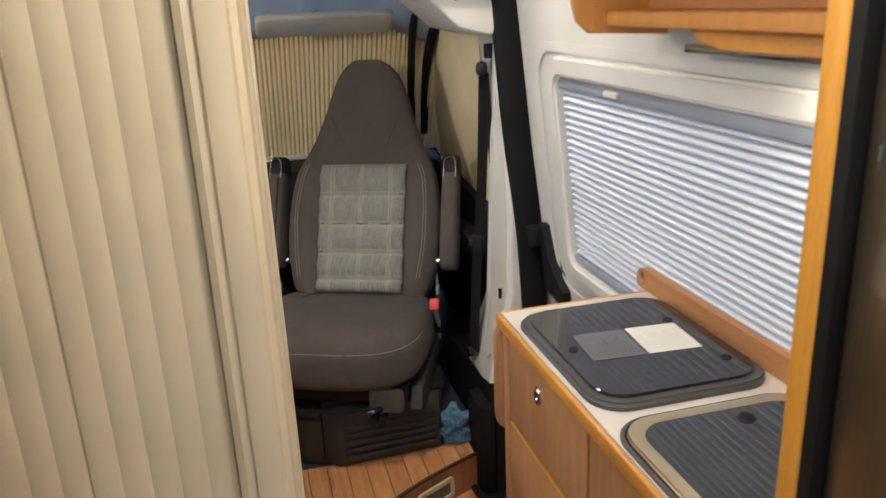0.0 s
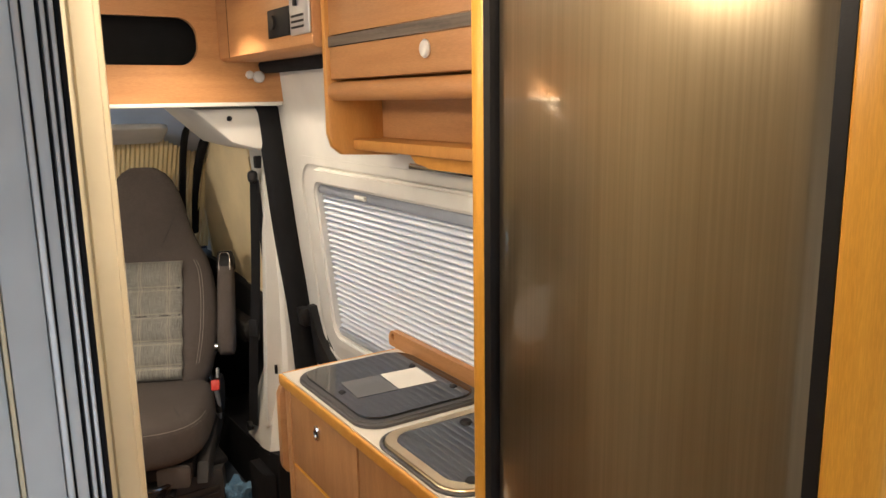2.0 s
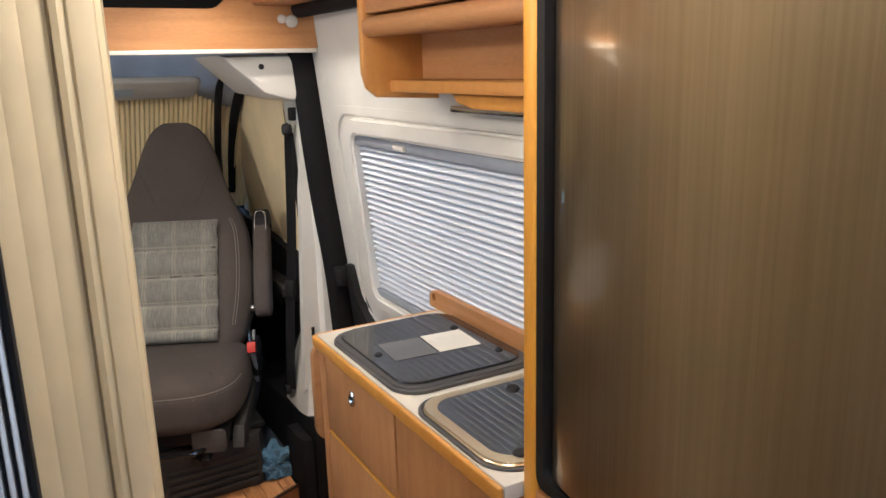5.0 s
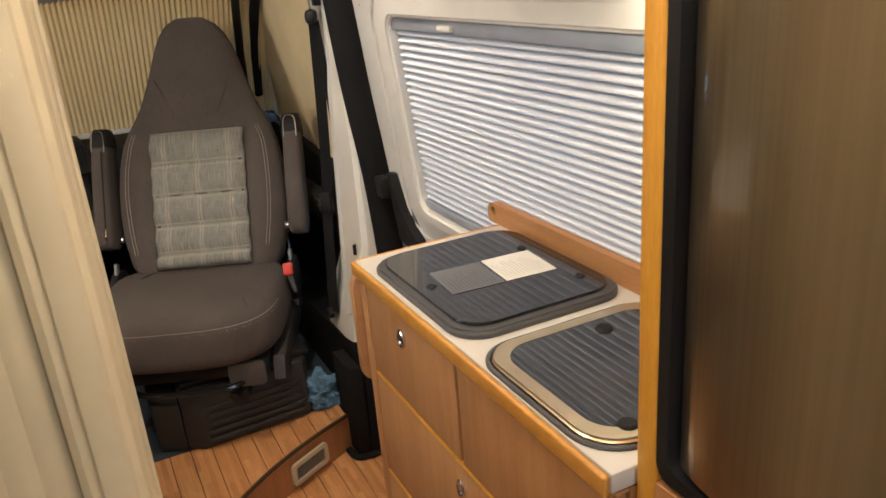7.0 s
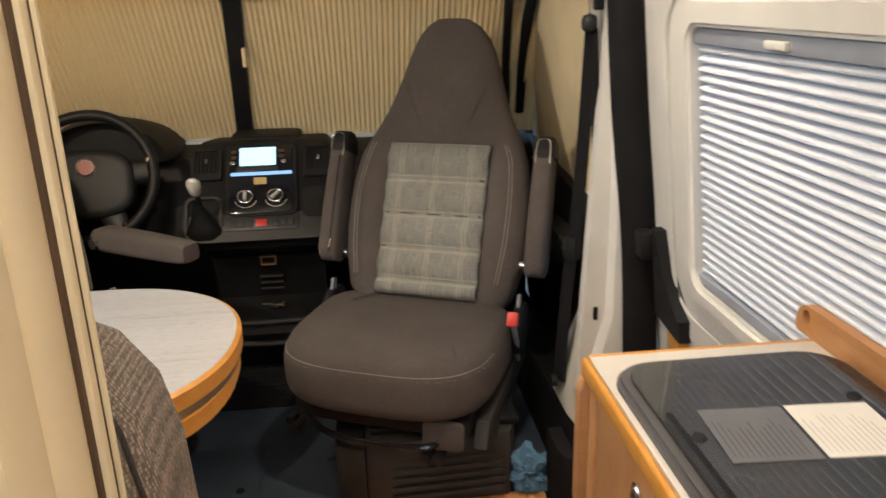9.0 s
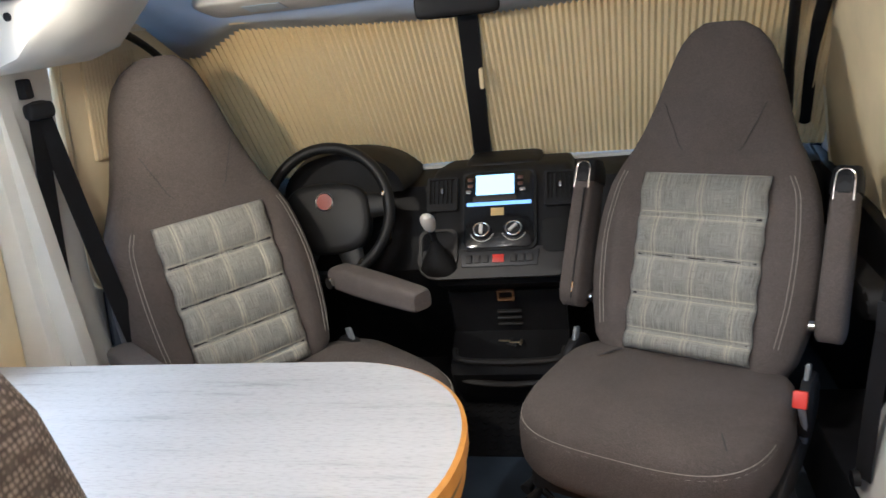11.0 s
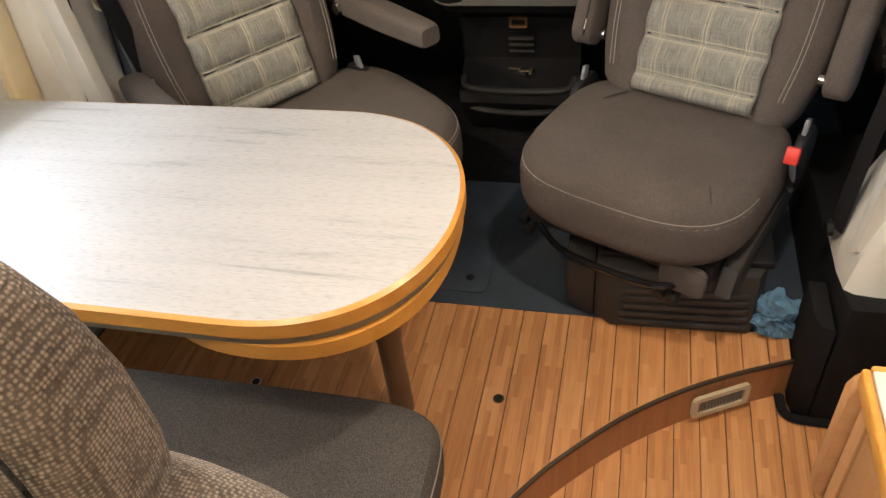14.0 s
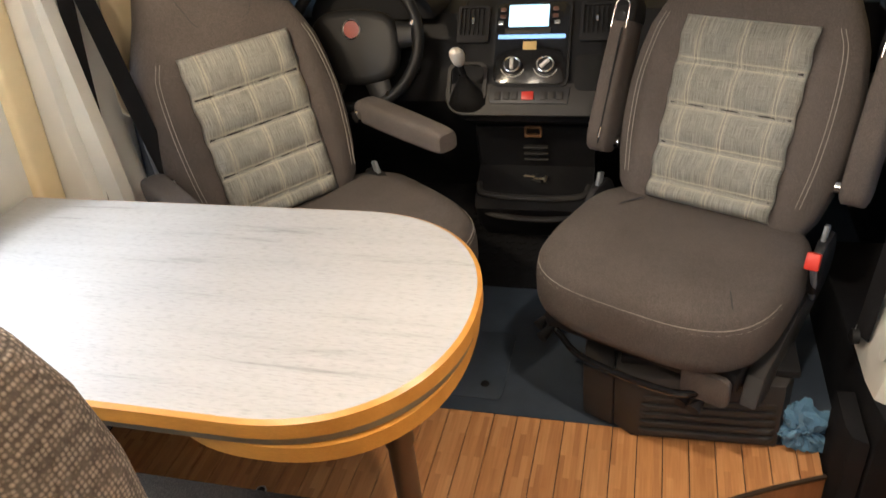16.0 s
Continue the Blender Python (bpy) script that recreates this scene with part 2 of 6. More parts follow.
def plaid(name):
    """Grey-green checked cloth with pale cross threads."""
    m, nt, b = shader(name)
    tc = nt.nodes.new("ShaderNodeTexCoord")
    vec = tc.outputs["UV"]
    sep = nt.nodes.new("ShaderNodeSeparateXYZ")
    nt.links.new(vec, sep.inputs[0])
    mp = nt.nodes.new("ShaderNodeMapping")
    mp.inputs["Scale"].default_value = (220, 10, 1)
    nt.links.new(vec, mp.inputs["Vector"])
    mp2 = nt.nodes.new("ShaderNodeMapping")
    mp2.inputs["Scale"].default_value = (9, 260, 1)
    nt.links.new(vec, mp2.inputs["Vector"])
    a, c = noise_tex(nt, mp.outputs[0], 1.0, 3.0), noise_tex(nt, mp2.outputs[0], 1.0, 3.0)
    col = ramp(nt, a, [(0.36, (0.20, 0.195, 0.17)), (0.64, (0.58, 0.57, 0.50))])
    col = mixed(nt, 0.4, col, ramp(nt, c, [(0.3, (0.24, 0.24, 0.22)), (0.7, (0.60, 0.59, 0.54))]))

    def band(out, centre, width):
        d = nt.nodes.new("ShaderNodeMath"); d.operation = "SUBTRACT"; d.inputs[1].default_value = centre
        nt.links.new(out, d.inputs[0])
        e = nt.nodes.new("ShaderNodeMath"); e.operation = "ABSOLUTE"
        nt.links.new(d.outputs[0], e.inputs[0])
        f = nt.nodes.new("ShaderNodeMath"); f.operation = "LESS_THAN"; f.inputs[1].default_value = width
        nt.links.new(e.outputs[0], f.inputs[0])
        g = nt.nodes.new("ShaderNodeMath"); g.operation = "MULTIPLY"; g.inputs[1].default_value = 0.28
        nt.links.new(f.outputs[0], g.inputs[0])
        return g.outputs[0]
    for out, cs, w in ((sep.outputs[0], (0.16, 0.5, 0.84), 0.010), (sep.outputs[1], (0.105, 0.31, 0.53, 0.76), 0.006)):
        for cc in cs:
            col = mixed(nt, band(out, cc + 0.022, w * 0.6), col, (0.62, 0.60, 0.50))
            col = mixed(nt, band(out, cc - 0.022, w * 0.6), col, (0.62, 0.60, 0.50))
    nt.links.new(col, b.inputs["Base Color"])
    b.inputs["Roughness"].default_value = 0.95
    bump(nt, b, c, 0.5, 0.001)
    return m


def translucent(name, c, through=0.45):
    """Pleated blind cloth that lets some daylight through."""
    m, nt, b = shader(name)
    vec = coords(nt)
    col = ramp(nt, noise_tex(nt, vec, 180.0, 3.0), [(0.3, tuple(x * 0.92 for x in c)), (0.7, c)])
    nt.links.new(col, b.inputs["Base Color"])
    b.inputs["Roughness"].default_value = 0.85
    tr, mx = nt.nodes.new("ShaderNodeBsdfTranslucent"), nt.nodes.new("ShaderNodeMixShader")
    nt.links.new(col, tr.inputs["Color"])
    mx.inputs[0].default_value = through
    out = nt.nodes["Material Output"]
    nt.links.new(b.outputs[0], mx.inputs[1])
    nt.links.new(tr.outputs[0], mx.inputs[2])
    nt.links.new(mx.outputs[0], out.inputs["Surface"])
    return m


def glowing(name, c, strength):
    m, nt, b = shader(name)
    b.inputs["Base Color"].default_value = (0.05, 0.05, 0.05, 1)
    b.inputs["Emission Color"].default_value = (*c, 1)
    b.inputs["Emission Strength"].default_value = strength
    return m


def floor_wood(name):
    """Ship-deck flooring: short blocks of differing tone in each plank."""
    m, nt, b = shader(name)
    tc, info = nt.nodes.new("ShaderNodeTexCoord"), nt.nodes.new("ShaderNodeObjectInfo")
    sep, com = nt.nodes.new("ShaderNodeSeparateXYZ"), nt.nodes.new("ShaderNodeCombineXYZ")
    nt.links.new(tc.outputs["Object"], sep.inputs[0])
    nt.links.new(sep.outputs[1], com.inputs[0])
    nt.links.new(sep.outputs[0], com.inputs[1])
    off = nt.nodes.new("ShaderNodeVectorMath"); off.operation = "ADD"
    nt.links.new(com.outputs[0], off.inputs[0])
    nt.links.new(info.outputs["Random"], off.inputs[1])
    br = nt.nodes.new("ShaderNodeTexBrick")
    br.inputs["Color1"].default_value, br.inputs["Color2"].default_value = (0, 0, 0, 1), (1, 1, 1, 1)
    br.inputs["Scale"].default_value = 1.0
    br.inputs["Mortar Size"].default_value = 0.0
    br.inputs["Brick Width"].default_value, br.inputs["Row Height"].default_value = 0.13, 0.0143
    nt.links.new(off.outputs[0], br.inputs["Vector"])
    tone = ramp(nt, br.outputs["Color"], [(0.0, (0.40, 0.172, 0.055)), (0.5, (0.55, 0.25, 0.085)), (1.0, (0.67, 0.345, 0.14))])
    vec = coords(nt, (90, 5, 5))
    hair = noise_tex(nt, vec, 2.0, 4.0)
    col = mixed(nt, 0.35, tone, ramp(nt, hair, [(0.3, (0.33, 0.137, 0.044)), (0.7, (0.64, 0.33, 0.14))]))
    nt.links.new(col, b.inputs["Base Color"])
    b.inputs["Roughness"].default_value = 0.38
    bump(nt, b, hair, 0.15, 0.0005)
    return m


def laminate(name):
    """Pale stone-look table laminate with thin grey streaks."""
    m, nt, b = shader(name)
    vec = coords(nt, (1.6, 26, 26))
    streak = noise_tex(nt, vec, 1.7, 6.0, 0.62)
    fine = noise_tex(nt, coords(nt, (30, 160, 160)), 2.0, 3.0)
    col = ramp(nt, streak, [(0.30, (0.22, 0.215, 0.21)), (0.38, (0.40, 0.395, 0.385)), (0.6, (0.455, 0.45, 0.44))])
    col = mixed(nt, 0.35, col, ramp(nt, fine, [(0.33, (0.27, 0.265, 0.25)), (0.45, (0.455, 0.45, 0.435)), (0.6, (0.52, 0.515, 0.50))]))
    nt.links.new(col, b.inputs["Base Color"])
    b.inputs["Roughness"].default_value = 0.5
    bump(nt, b, fine, 0.08, 0.0004)
    return m


def glossy_door(name):
    """Dark bronze fridge front with a fine brushed grain."""
    m, nt, b = shader(name)
    vec = coords(nt, (60, 60, 0.7))
    g = noise_tex(nt, vec, 3.0, 4.0)
    nt.links.new(ramp(nt, g, [(0.3, (0.30, 0.24, 0.15)), (0.7, (0.37, 0.295, 0.19))]), b.inputs["Base Color"])
    b.inputs["Metallic"].default_value = 0.9
    b.inputs["Roughness"].default_value = 0.30
    b.inputs["Coat Weight"].default_value, b.inputs["Coat Roughness"].default_value = 0.9, 0.03
    bump(nt, b, g, 0.05, 0.0004)
    return m


def dark_glass(name, alpha=1.0):
    m, nt, b = shader(name)
    nt.links.new(ramp(nt, noise_tex(nt, coords(nt), 12.0), [(0.3, (0.012, 0.012, 0.013)), (0.7, (0.022, 0.021, 0.02))]), b.inputs["Base Color"])
    b.inputs["Roughness"].default_value = 0.035
    b.inputs["Coat Weight"].default_value = 1.0
    b.inputs["Specular IOR Level"].default_value = 0.8
    b.inputs["Alpha"].default_value = alpha
    return m


M_OAK = wood("cherry_front", (0.40, 0.185, 0.065), (0.52, 0.265, 0.105), "z")
M_OAKX = wood("cherry_panel", (0.40, 0.185, 0.065), (0.52, 0.265, 0.105), "y")
M_OAKL = wood("cherry_panel_cross", (0.40, 0.185, 0.065), (0.52, 0.265, 0.105), "x")
M_EDGE = wood("orange_edging", (0.64, 0.30, 0.03), (0.76, 0.38, 0.045), "z", rough=0.35)
M_EDGEX = wood("orange_table_edging", (0.54, 0.24, 0.035), (0.66, 0.32, 0.06), "x", rough=0.35)
M_EDGEO = wood("orange_side_panel", (0.52, 0.235, 0.05), (0.62, 0.30, 0.075), "z", rough=0.38)
M_STRIPE = wood("dark_grain_stripe", (0.05, 0.04, 0.032), (0.22, 0.18, 0.14), "y", stretch=30, rough=0.5)
M_FLOOR = floor_wood("deck_floor")
M_LEATHER = plain("black_leather", (0.007, 0.007, 0.007), 0.5, vary=0.15, relief=0.3)
M_LEATHER.node_tree.nodes["Principled BSDF"].inputs["Specular IOR Level"].default_value = 0.28
M_FASCIA = wood("step_fascia", (0.28, 0.12, 0.042), (0.42, 0.19, 0.075), "z")
M_WHITE = plain("off_white_panel", (0.66, 0.65, 0.60), 0.45, vary=0.05, relief=0.08)
M_CEIL = plain("ceiling_lining", (0.70, 0.68, 0.63), 0.8, vary=0.05)
M_GREYLINER = plain("cab_headliner", (0.47, 0.46, 0.43), 0.85, vary=0.08, relief=0.3)
M_CREAM = plain("cream_insulation", (0.72, 0.60, 0.37), 0.75, vary=0.07, relief=0.2)
M_BLACK = plain("black_plastic", (0.010, 0.010, 0.011), 0.58, vary=0.2, relief=0.35)
M_BLACK.node_tree.nodes["Principled BSDF"].inputs["Specular IOR Level"].default_value = 0.3
M_DARKGREY = plain("dark_grey_plastic", (0.028, 0.026, 0.024), 0.6, vary=0.15, relief=0.4)
M_PIANO = plain("gloss_black", (0.012, 0.012, 0.013), 0.12, vary=0.1, relief=0.02)
M_RUBBER = plain("black_rubber", (0.008, 0.008, 0.009), 0.85, vary=0.2, relief=0.3)
M_RUBBER.node_tree.nodes["Principled BSDF"].inputs["Specular IOR Level"].default_value = 0.2
M_CABMAT = plain("cab_floor_mat", (0.040, 0.054, 0.076), 0.55, vary=0.2, relief=0.5)
M_CHROME = plain("chrome", (0.75, 0.74, 0.72), 0.15, metal=1.0, vary=0.04, relief=0.02)
M_STEEL = plain("brushed_steel", (0.80, 0.66, 0.44), 0.36, metal=1.0, vary=0.02, relief=0.02)
M_ALU = plain("aluminium_profile", (0.56, 0.56, 0.56), 0.42, metal=0.6, vary=0.05)
M_TAMBOUR = plain("beige_tambour", (0.74, 0.65, 0.44), 0.5, vary=0.05, relief=0.1)
M_SEAM = plain("tambour_joint", (0.075, 0.042, 0.02), 0.7)
M_JOINT = plain("pale_joint", (0.40, 0.33, 0.21), 0.7)
M_JAMB = plain("jamb_grey", (0.56, 0.58, 0.59), 0.45)
M_SEATF = tweed("brown_seat_cloth", (0.070, 0.058, 0.051), (0.160, 0.134, 0.119), 640.0)
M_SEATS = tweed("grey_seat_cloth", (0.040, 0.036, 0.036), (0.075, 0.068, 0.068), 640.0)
M_TWEED = tweed("tweed", (0.12, 0.102, 0.088), (0.50, 0.43, 0.365), 340.0, 0.3)
M_BENCH = tweed("bench_cloth", (0.048, 0.042, 0.036), (0.14, 0.124, 0.108), 420.0)
M_PLAID = plaid("plaid_cloth")
M_STITCH = plain("cream_stitching", (0.58, 0.55, 0.43), 0.9)
M_THREAD = plain("pale_thread", (0.27, 0.245, 0.21), 0.9)
M_LAM = laminate("table_laminate")
M_WORK = plain("worktop_laminate", (0.58, 0.55, 0.49), 0.45, vary=0.05, grain=900, relief=0.1)
M_TAUPE = plain("taupe_edging", (0.20, 0.165, 0.115), 0.5)
M_FRIDGE = glossy_door("fridge_bronze")
M_GLASS = dark_glass("dark_glass_lid")
M_LID = dark_glass("smoked_glass_lid", 0.78)
M_BURNER = plain("burner_brass", (0.42, 0.33, 0.16), 0.35, metal=0.7)
M_HOBRIM = plain("hob_rim_grey", (0.075, 0.075, 0.078), 0.4)
M_BLIND = translucent("white_pleated_blind", (0.77, 0.80, 0.85), 0.10)
M_CABBLIND = translucent("cream_pleated_blind", (0.80, 0.63, 0.34), 0.15)
M_BLINDRAIL = plain("blind_rail_grey", (0.28, 0.31, 0.36), 0.4)
M_HINGE = plain("hinge_grey", (0.13, 0.14, 0.15), 0.4)
M_SHEET = plain("white_paper", (0.68, 0.66, 0.60), 0.7, vary=0.02)
M_GREYSHEET = plain("grey_label", (0.12, 0.125, 0.135), 0.5, vary=0.04)
M_INKDARK = plain("dark_print", (0.075, 0.078, 0.085), 0.6)
M_INK = plain("grey_print", (0.46, 0.45, 0.43), 0.8)
M_RED = plain("red_plastic", (0.55, 0.035, 0.02), 0.4)
M_CLOTH = fabric("blue_cloth", (0.11, 0.23, 0.35), 0.0012, 0.25, 0.5)
M_KNOBW = plain("pale_knob", (0.62, 0.60, 0.56), 0.3)
M_POLE = plain("bronze_pole", (0.17, 0.115, 0.07), 0.35, metal=0.4)
M_VENT = plain("beige_grille", (0.54, 0.45, 0.29), 0.55)
# near-black; behind the cab storage openings it paints shade into the colour
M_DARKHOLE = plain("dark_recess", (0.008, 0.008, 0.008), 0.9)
M_LCD = glowing("lit_display", (0.50, 0.80, 0.90), 0.6)
# emission that paints the blue reflection on the centre panel's bar
M_BLUEREFLECT = glowing("painted_blue_reflection", (0.25, 0.42, 0.70), 0.5)
M_GREENLED = glowing("green_led", (0.1, 1.0, 0.2), 2.0)
M_LAMP = glowing("lamp_glow", (1.0, 0.78, 0.45), 9.0)
M_LAMPW = glowing("strip_lamp", (1.0, 0.9, 0.7), 4.0)

# ---- the shell of the van ----
FL = 0.12                       # height of the raised platform
LEAN = 0.105                    # the side walls lean in towards the roof


def wall_x(z):
    return 0.94 - (z - 0.8) * LEAN


def leaning(bm, side):
    """Turns a plate built at x = 0 (u = y, v = z) into a side wall."""
    for v in bm.verts:
        v.co.x = side * (wall_x(v.co.z) + v.co.x)
    return bm


WIN = rrect(0.45, 1.808, 0.805, 1.268, 0.035)
structure("wall_right", leaning(holed([(-1.3, -0.05), (2.06, -0.05), (2.06, 1.86), (-1.3, 1.86)], [rrect(0.43, 1.825, 0.79, 1.283, 0.05)], 0.0, 0.05, "x"), 1),
          M_WHITE, "off-white moulded side wall with a window opening")
structure("wall_left", leaning(holed([(-1.3, -0.05), (2.06, -0.05), (2.06, 1.86), (-1.3, 1.86)], [rrect(1.02, 1.845, 0.90, 1.41, 0.05, 8)], 0.0, 0.05, "x"), -1), M_WHITE, "off-white side wall behind the dinette")
structure("wall_rear", holed([(-1.05, -0.05), (1.05, -0.05), (1.05, 1.86), (-1.05, 1.86)], [rrect(-0.65, -0.08, 0.85, 1.5, 0.05), rrect(0.08, 0.65, 0.85, 1.5, 0.05)], -1.36, -1.30, "y"), M_WHITE, "off-white rear wall")
structure("ceiling", box(-0.95, 0.95, -1.3, 2.06, 1.80, 1.84), M_CEIL, "pale lined ceiling")
# unseen cap and black sheet, added to block sky light from the storage openings
structure("cab_roof", box(-0.95, 0.95, 2.062, 2.40, 1.80, 1.84), M_CEIL, "unseen roof cap added to keep sky light out of the cab storage")
structure("storage_blackout", box(-0.95, 0.95, 2.37, 2.40, 1.50, 1.798), M_DARKHOLE, "unseen black sheet added to keep the storage openings dark")
structure("floor_base", box(-1.05, 1.05, -1.36, 3.7, -0.09, -0.05), M_DARKHOLE, "dark van floor under the boards")
# raised swage round the window, as the moulded wall lining has
sw = leaning(holed(rrect(0.36, 2.0, 0.66, 1.345, 0.10, 10), [rrect(0.42, 1.94, 0.715, 1.318, 0.085, 10)], -0.006, 0.0, "x"), 1)
bmesh.ops.bevel(sw, geom=[e for e in sw.edges if e.calc_face_angle(0) > 0.6], offset=0.003, segments=2, affect="EDGES")
structure("trim_swage", sw, M_WHITE, "raised moulding round the kitchen window")

# kitchen window with its frame and pleated blind
win = thing("window_1", (wall_x(0.8), 1.2, 0.8), "side window with white frame and closed pleated blind", "window", kind="structure")
fr = leaning(holed(rrect(0.40, 1.850, 0.768, 1.315, 0.065, 8), [WIN], -0.024, 0.012, "x"), 1)
bmesh.ops.bevel(fr, geom=[e for e in fr.edges if e.calc_face_angle(0) > 0.6], offset=0.007, segments=3, affect="EDGES")
part("window_frame", fr, M_WHITE, win)
part("blind_top_rail", leaning(box(-0.012, 0.012, 0.452, 1.806, 1.240, 1.266, 0.003), 1), M_BLINDRAIL, win, "grey blind rail")
part("blind_bottom_rail", leaning(box(-0.012, 0.012, 0.452, 1.806, 0.807, 0.828, 0.003), 1), M_BLINDRAIL, win, "grey blind rail")
part("blind_pull", leaning(box(-0.022, -0.010, 1.50, 1.555, 1.246, 1.258, 0.003), 1), M_WHITE, win, "small white pull tab")
bm = bmesh.new()
rows = []
N = 25
FOLD = ((0.017, 0.0), (0.004, 0.08), (-0.002, 0.17), (-0.0050, 0.36), (-0.0046, 0.55), (-0.0015, 0.69), (0.005, 0.79), (0.017, 0.93))
for i in range(N):
    for d, q in FOLD:
        z = 0.828 + (1.240 - 0.828) * (i + q) / N
        rows.append([bm.verts.new((wall_x(z) + d, y, z)) for y in (0.46, 1.80)])
for a, b in zip(rows, rows[1:]):
    bm.faces.new((a[0], a[1], b[1], b[0]))
part("pleated_blind", bm, M_BLIND, win, "white pleated cloth blind")
gl = part("pane", leaning(box(0.034, 0.038, 0.432, 1.823, 0.792, 1.281), 1), M_GLASS, win)
gm, gt, gb = shader("window_glass")
gb.inputs["Base Color"].default_value, gb.inputs["Roughness"].default_value, gb.inputs["Transmission Weight"].default_value = (0.9, 0.95, 0.95, 1), 0.02, 1.0
gl.data.materials[0] = gm
gl.visible_shadow = False

for nm, pane in (("rear_window_left", box(-0.66, -0.07, -1.335, -1.331, 0.84, 1.51)), ("rear_window_right", box(0.07, 0.66, -1.335, -1.331, 0.84, 1.51)), ("dinette_window_pane", leaning(box(0.03, 0.034, 1.0, 1.86, 0.89, 1.42), -1))):
    po = structure(nm, pane, gm, "clear window pane", "window")
    po.visible_shadow = False

# cab shell: pillars, doors, headliner, windscreen surround
PILLAR = [(0.335, 2.07, 2.335), (0.42, 2.078, 2.34), (0.52, 2.085, 2.318), (0.62, 2.085, 2.295), (0.76, 2.085, 2.287), (0.9, 2.085, 2.285), (1.05, 2.085, 2.287), (1.2, 2.085, 2.29), (1.35, 2.085, 2.30), (1.5, 2.085, 2.32), (1.7, 2.085, 2.30), (1.86, 2.085, 2.28)]


def lining():
    """The pillar lining by height: rounded at its two upright edges."""
    return loft([[(1.0, a, z), (0.25, a, z), (0.07, a + 0.006, z), (0.0, a + 0.022, z), (0.0, (a + b) / 2, z), (0.0, b - 0.03, z), (0.08, b - 0.008, z), (0.25, b, z), (1.0, b, z)] for z, a, b in PILLAR])


INNER = [(0.0, 0.775), (0.345, 0.785), (0.42, 0.80), (0.62, 0.856), (0.9, 0.858), (1.25, 0.846), (1.5, 0.828), (1.9, 0.79)]


def pillar_lining(bm, side):
    """Maps depth 0..1 from the inner face of the lining to the outer skin."""
    for v in bm.verts:
        a = float(np.interp(v.co.z, [p[0] for p in INNER], [p[1] for p in INNER]))
        b = wall_x(v.co.z) + 0.045
        v.co.x = side * (a + (b - a) * v.co.x)
    return bm


for side, nm in ((1, "right"), (-1, "left")):
    structure("pillar_" + nm, pillar_lining(lining(), side), M_WHITE, "off-white moulded door pillar lining")
    structure("pillar_swage_" + nm, pillar_lining(prism(rrect(2.115, 2.15, 0.42, 1.33, 0.015), -0.05, 0.4, "x", 0.006), side), M_WHITE, "raised rib of the pillar lining")
    structure("pillar_base_" + nm, pillar_lining(prism([(2.02, 0.0), (2.75, 0.0), (2.75, 0.30), (2.25, 0.32), (2.10, 0.345), (2.02, 0.36)], 0.0, 1.0, "x", 0.012), side), M_RUBBER, "black carpeted sill trim")
    structure("cab_wall_" + nm, leaning(holed([(2.36, -0.05), (3.75, -0.05), (3.75, 1.45), (2.36, 1.56)], [rrect(2.44, 3.02, 0.86, 1.36, 0.06)], 0.0, 0.05, "x"), side), M_WHITE, "cab side wall with the door window")
    door = thing("cab_door_" + nm, (side * 0.95, 2.8, FL), "black plastic cab door trim", "door", kind="structure")
    part("door_panel", leaning(prism([(2.38, 0.12), (3.4, 0.12), (3.4, 0.86), (2.9, 0.84), (2.38, 0.80)], -0.045, -0.002, "x", 0.015), side), M_BLACK, door)
    part("armrest_ledge", leaning(prism(rrect(2.5, 3.1, 0.60, 0.68, 0.03), -0.10, -0.03, "x", 0.015), side), M_DARKGREY, door)
    cov = thing("door_window_cover_" + nm, (side * 0.93, 2.7, 0.86), "cream insulating cover over the cab door window", "window cover")
    part("cover", leaning(prism(rrect(2.33, 3.06, 0.80, 1.42, (0.16, 0.10, 0.08, 0.06), 8), -0.022, -0.006, "x", 0.005), side), M_CREAM, cov)
    hem = [(y, z) for y, z in rrect(2.345, 3.045, 0.815, 1.405, (0.15, 0.09, 0.07, 0.05), 8)]
    part("hem", leaning(tube([(-0.023, y, z) for y, z in hem + hem[:1]], 0.004, 6), side), M_TAMBOUR, cov, "stitched hem")
    if side < 0:
        pl = bmesh.new()
        for k in range(16):
            box(-0.03, -0.022, 2.42 + k * 0.014, 2.430 + k * 0.014, 1.12, 1.36, bm=pl)
        part("pleat_fold", leaning(pl, side), M_CREAM, cov, "cream folded pleats")
    # grab handle on the windscreen pillar
    gh = thing("windscreen_grab_rail", (side * 0.80, 2.75, 1.2), "black grab rail on the windscreen pillar", "grab rail", group="grab rails")
    if side > 0:
        part("handle", tube(smooth_path([(0.80, 2.46, 1.50), (0.775, 2.60, 1.49), (0.77, 2.80, 1.38), (0.79, 2.98, 1.18), (0.81, 3.10, 0.98)], 6), 0.014), M_BLACK, gh)
        part("rubber_seal", tube(smooth_path([(0.845, 2.50, 1.47), (0.84, 2.70, 1.42), (0.845, 2.95, 1.22), (0.86, 3.12, 0.95)], 6), 0.018), M_RUBBER, gh)
    else:
        part("handle", tube(smooth_path([(-0.80, 2.36, 1.445), (-0.80, 2.45, 1.425), (-0.80, 2.56, 1.387), (-0.80, 2.66, 1.330), (-0.81, 2.76, 1.25)], 6), 0.010), M_BLACK, gh)

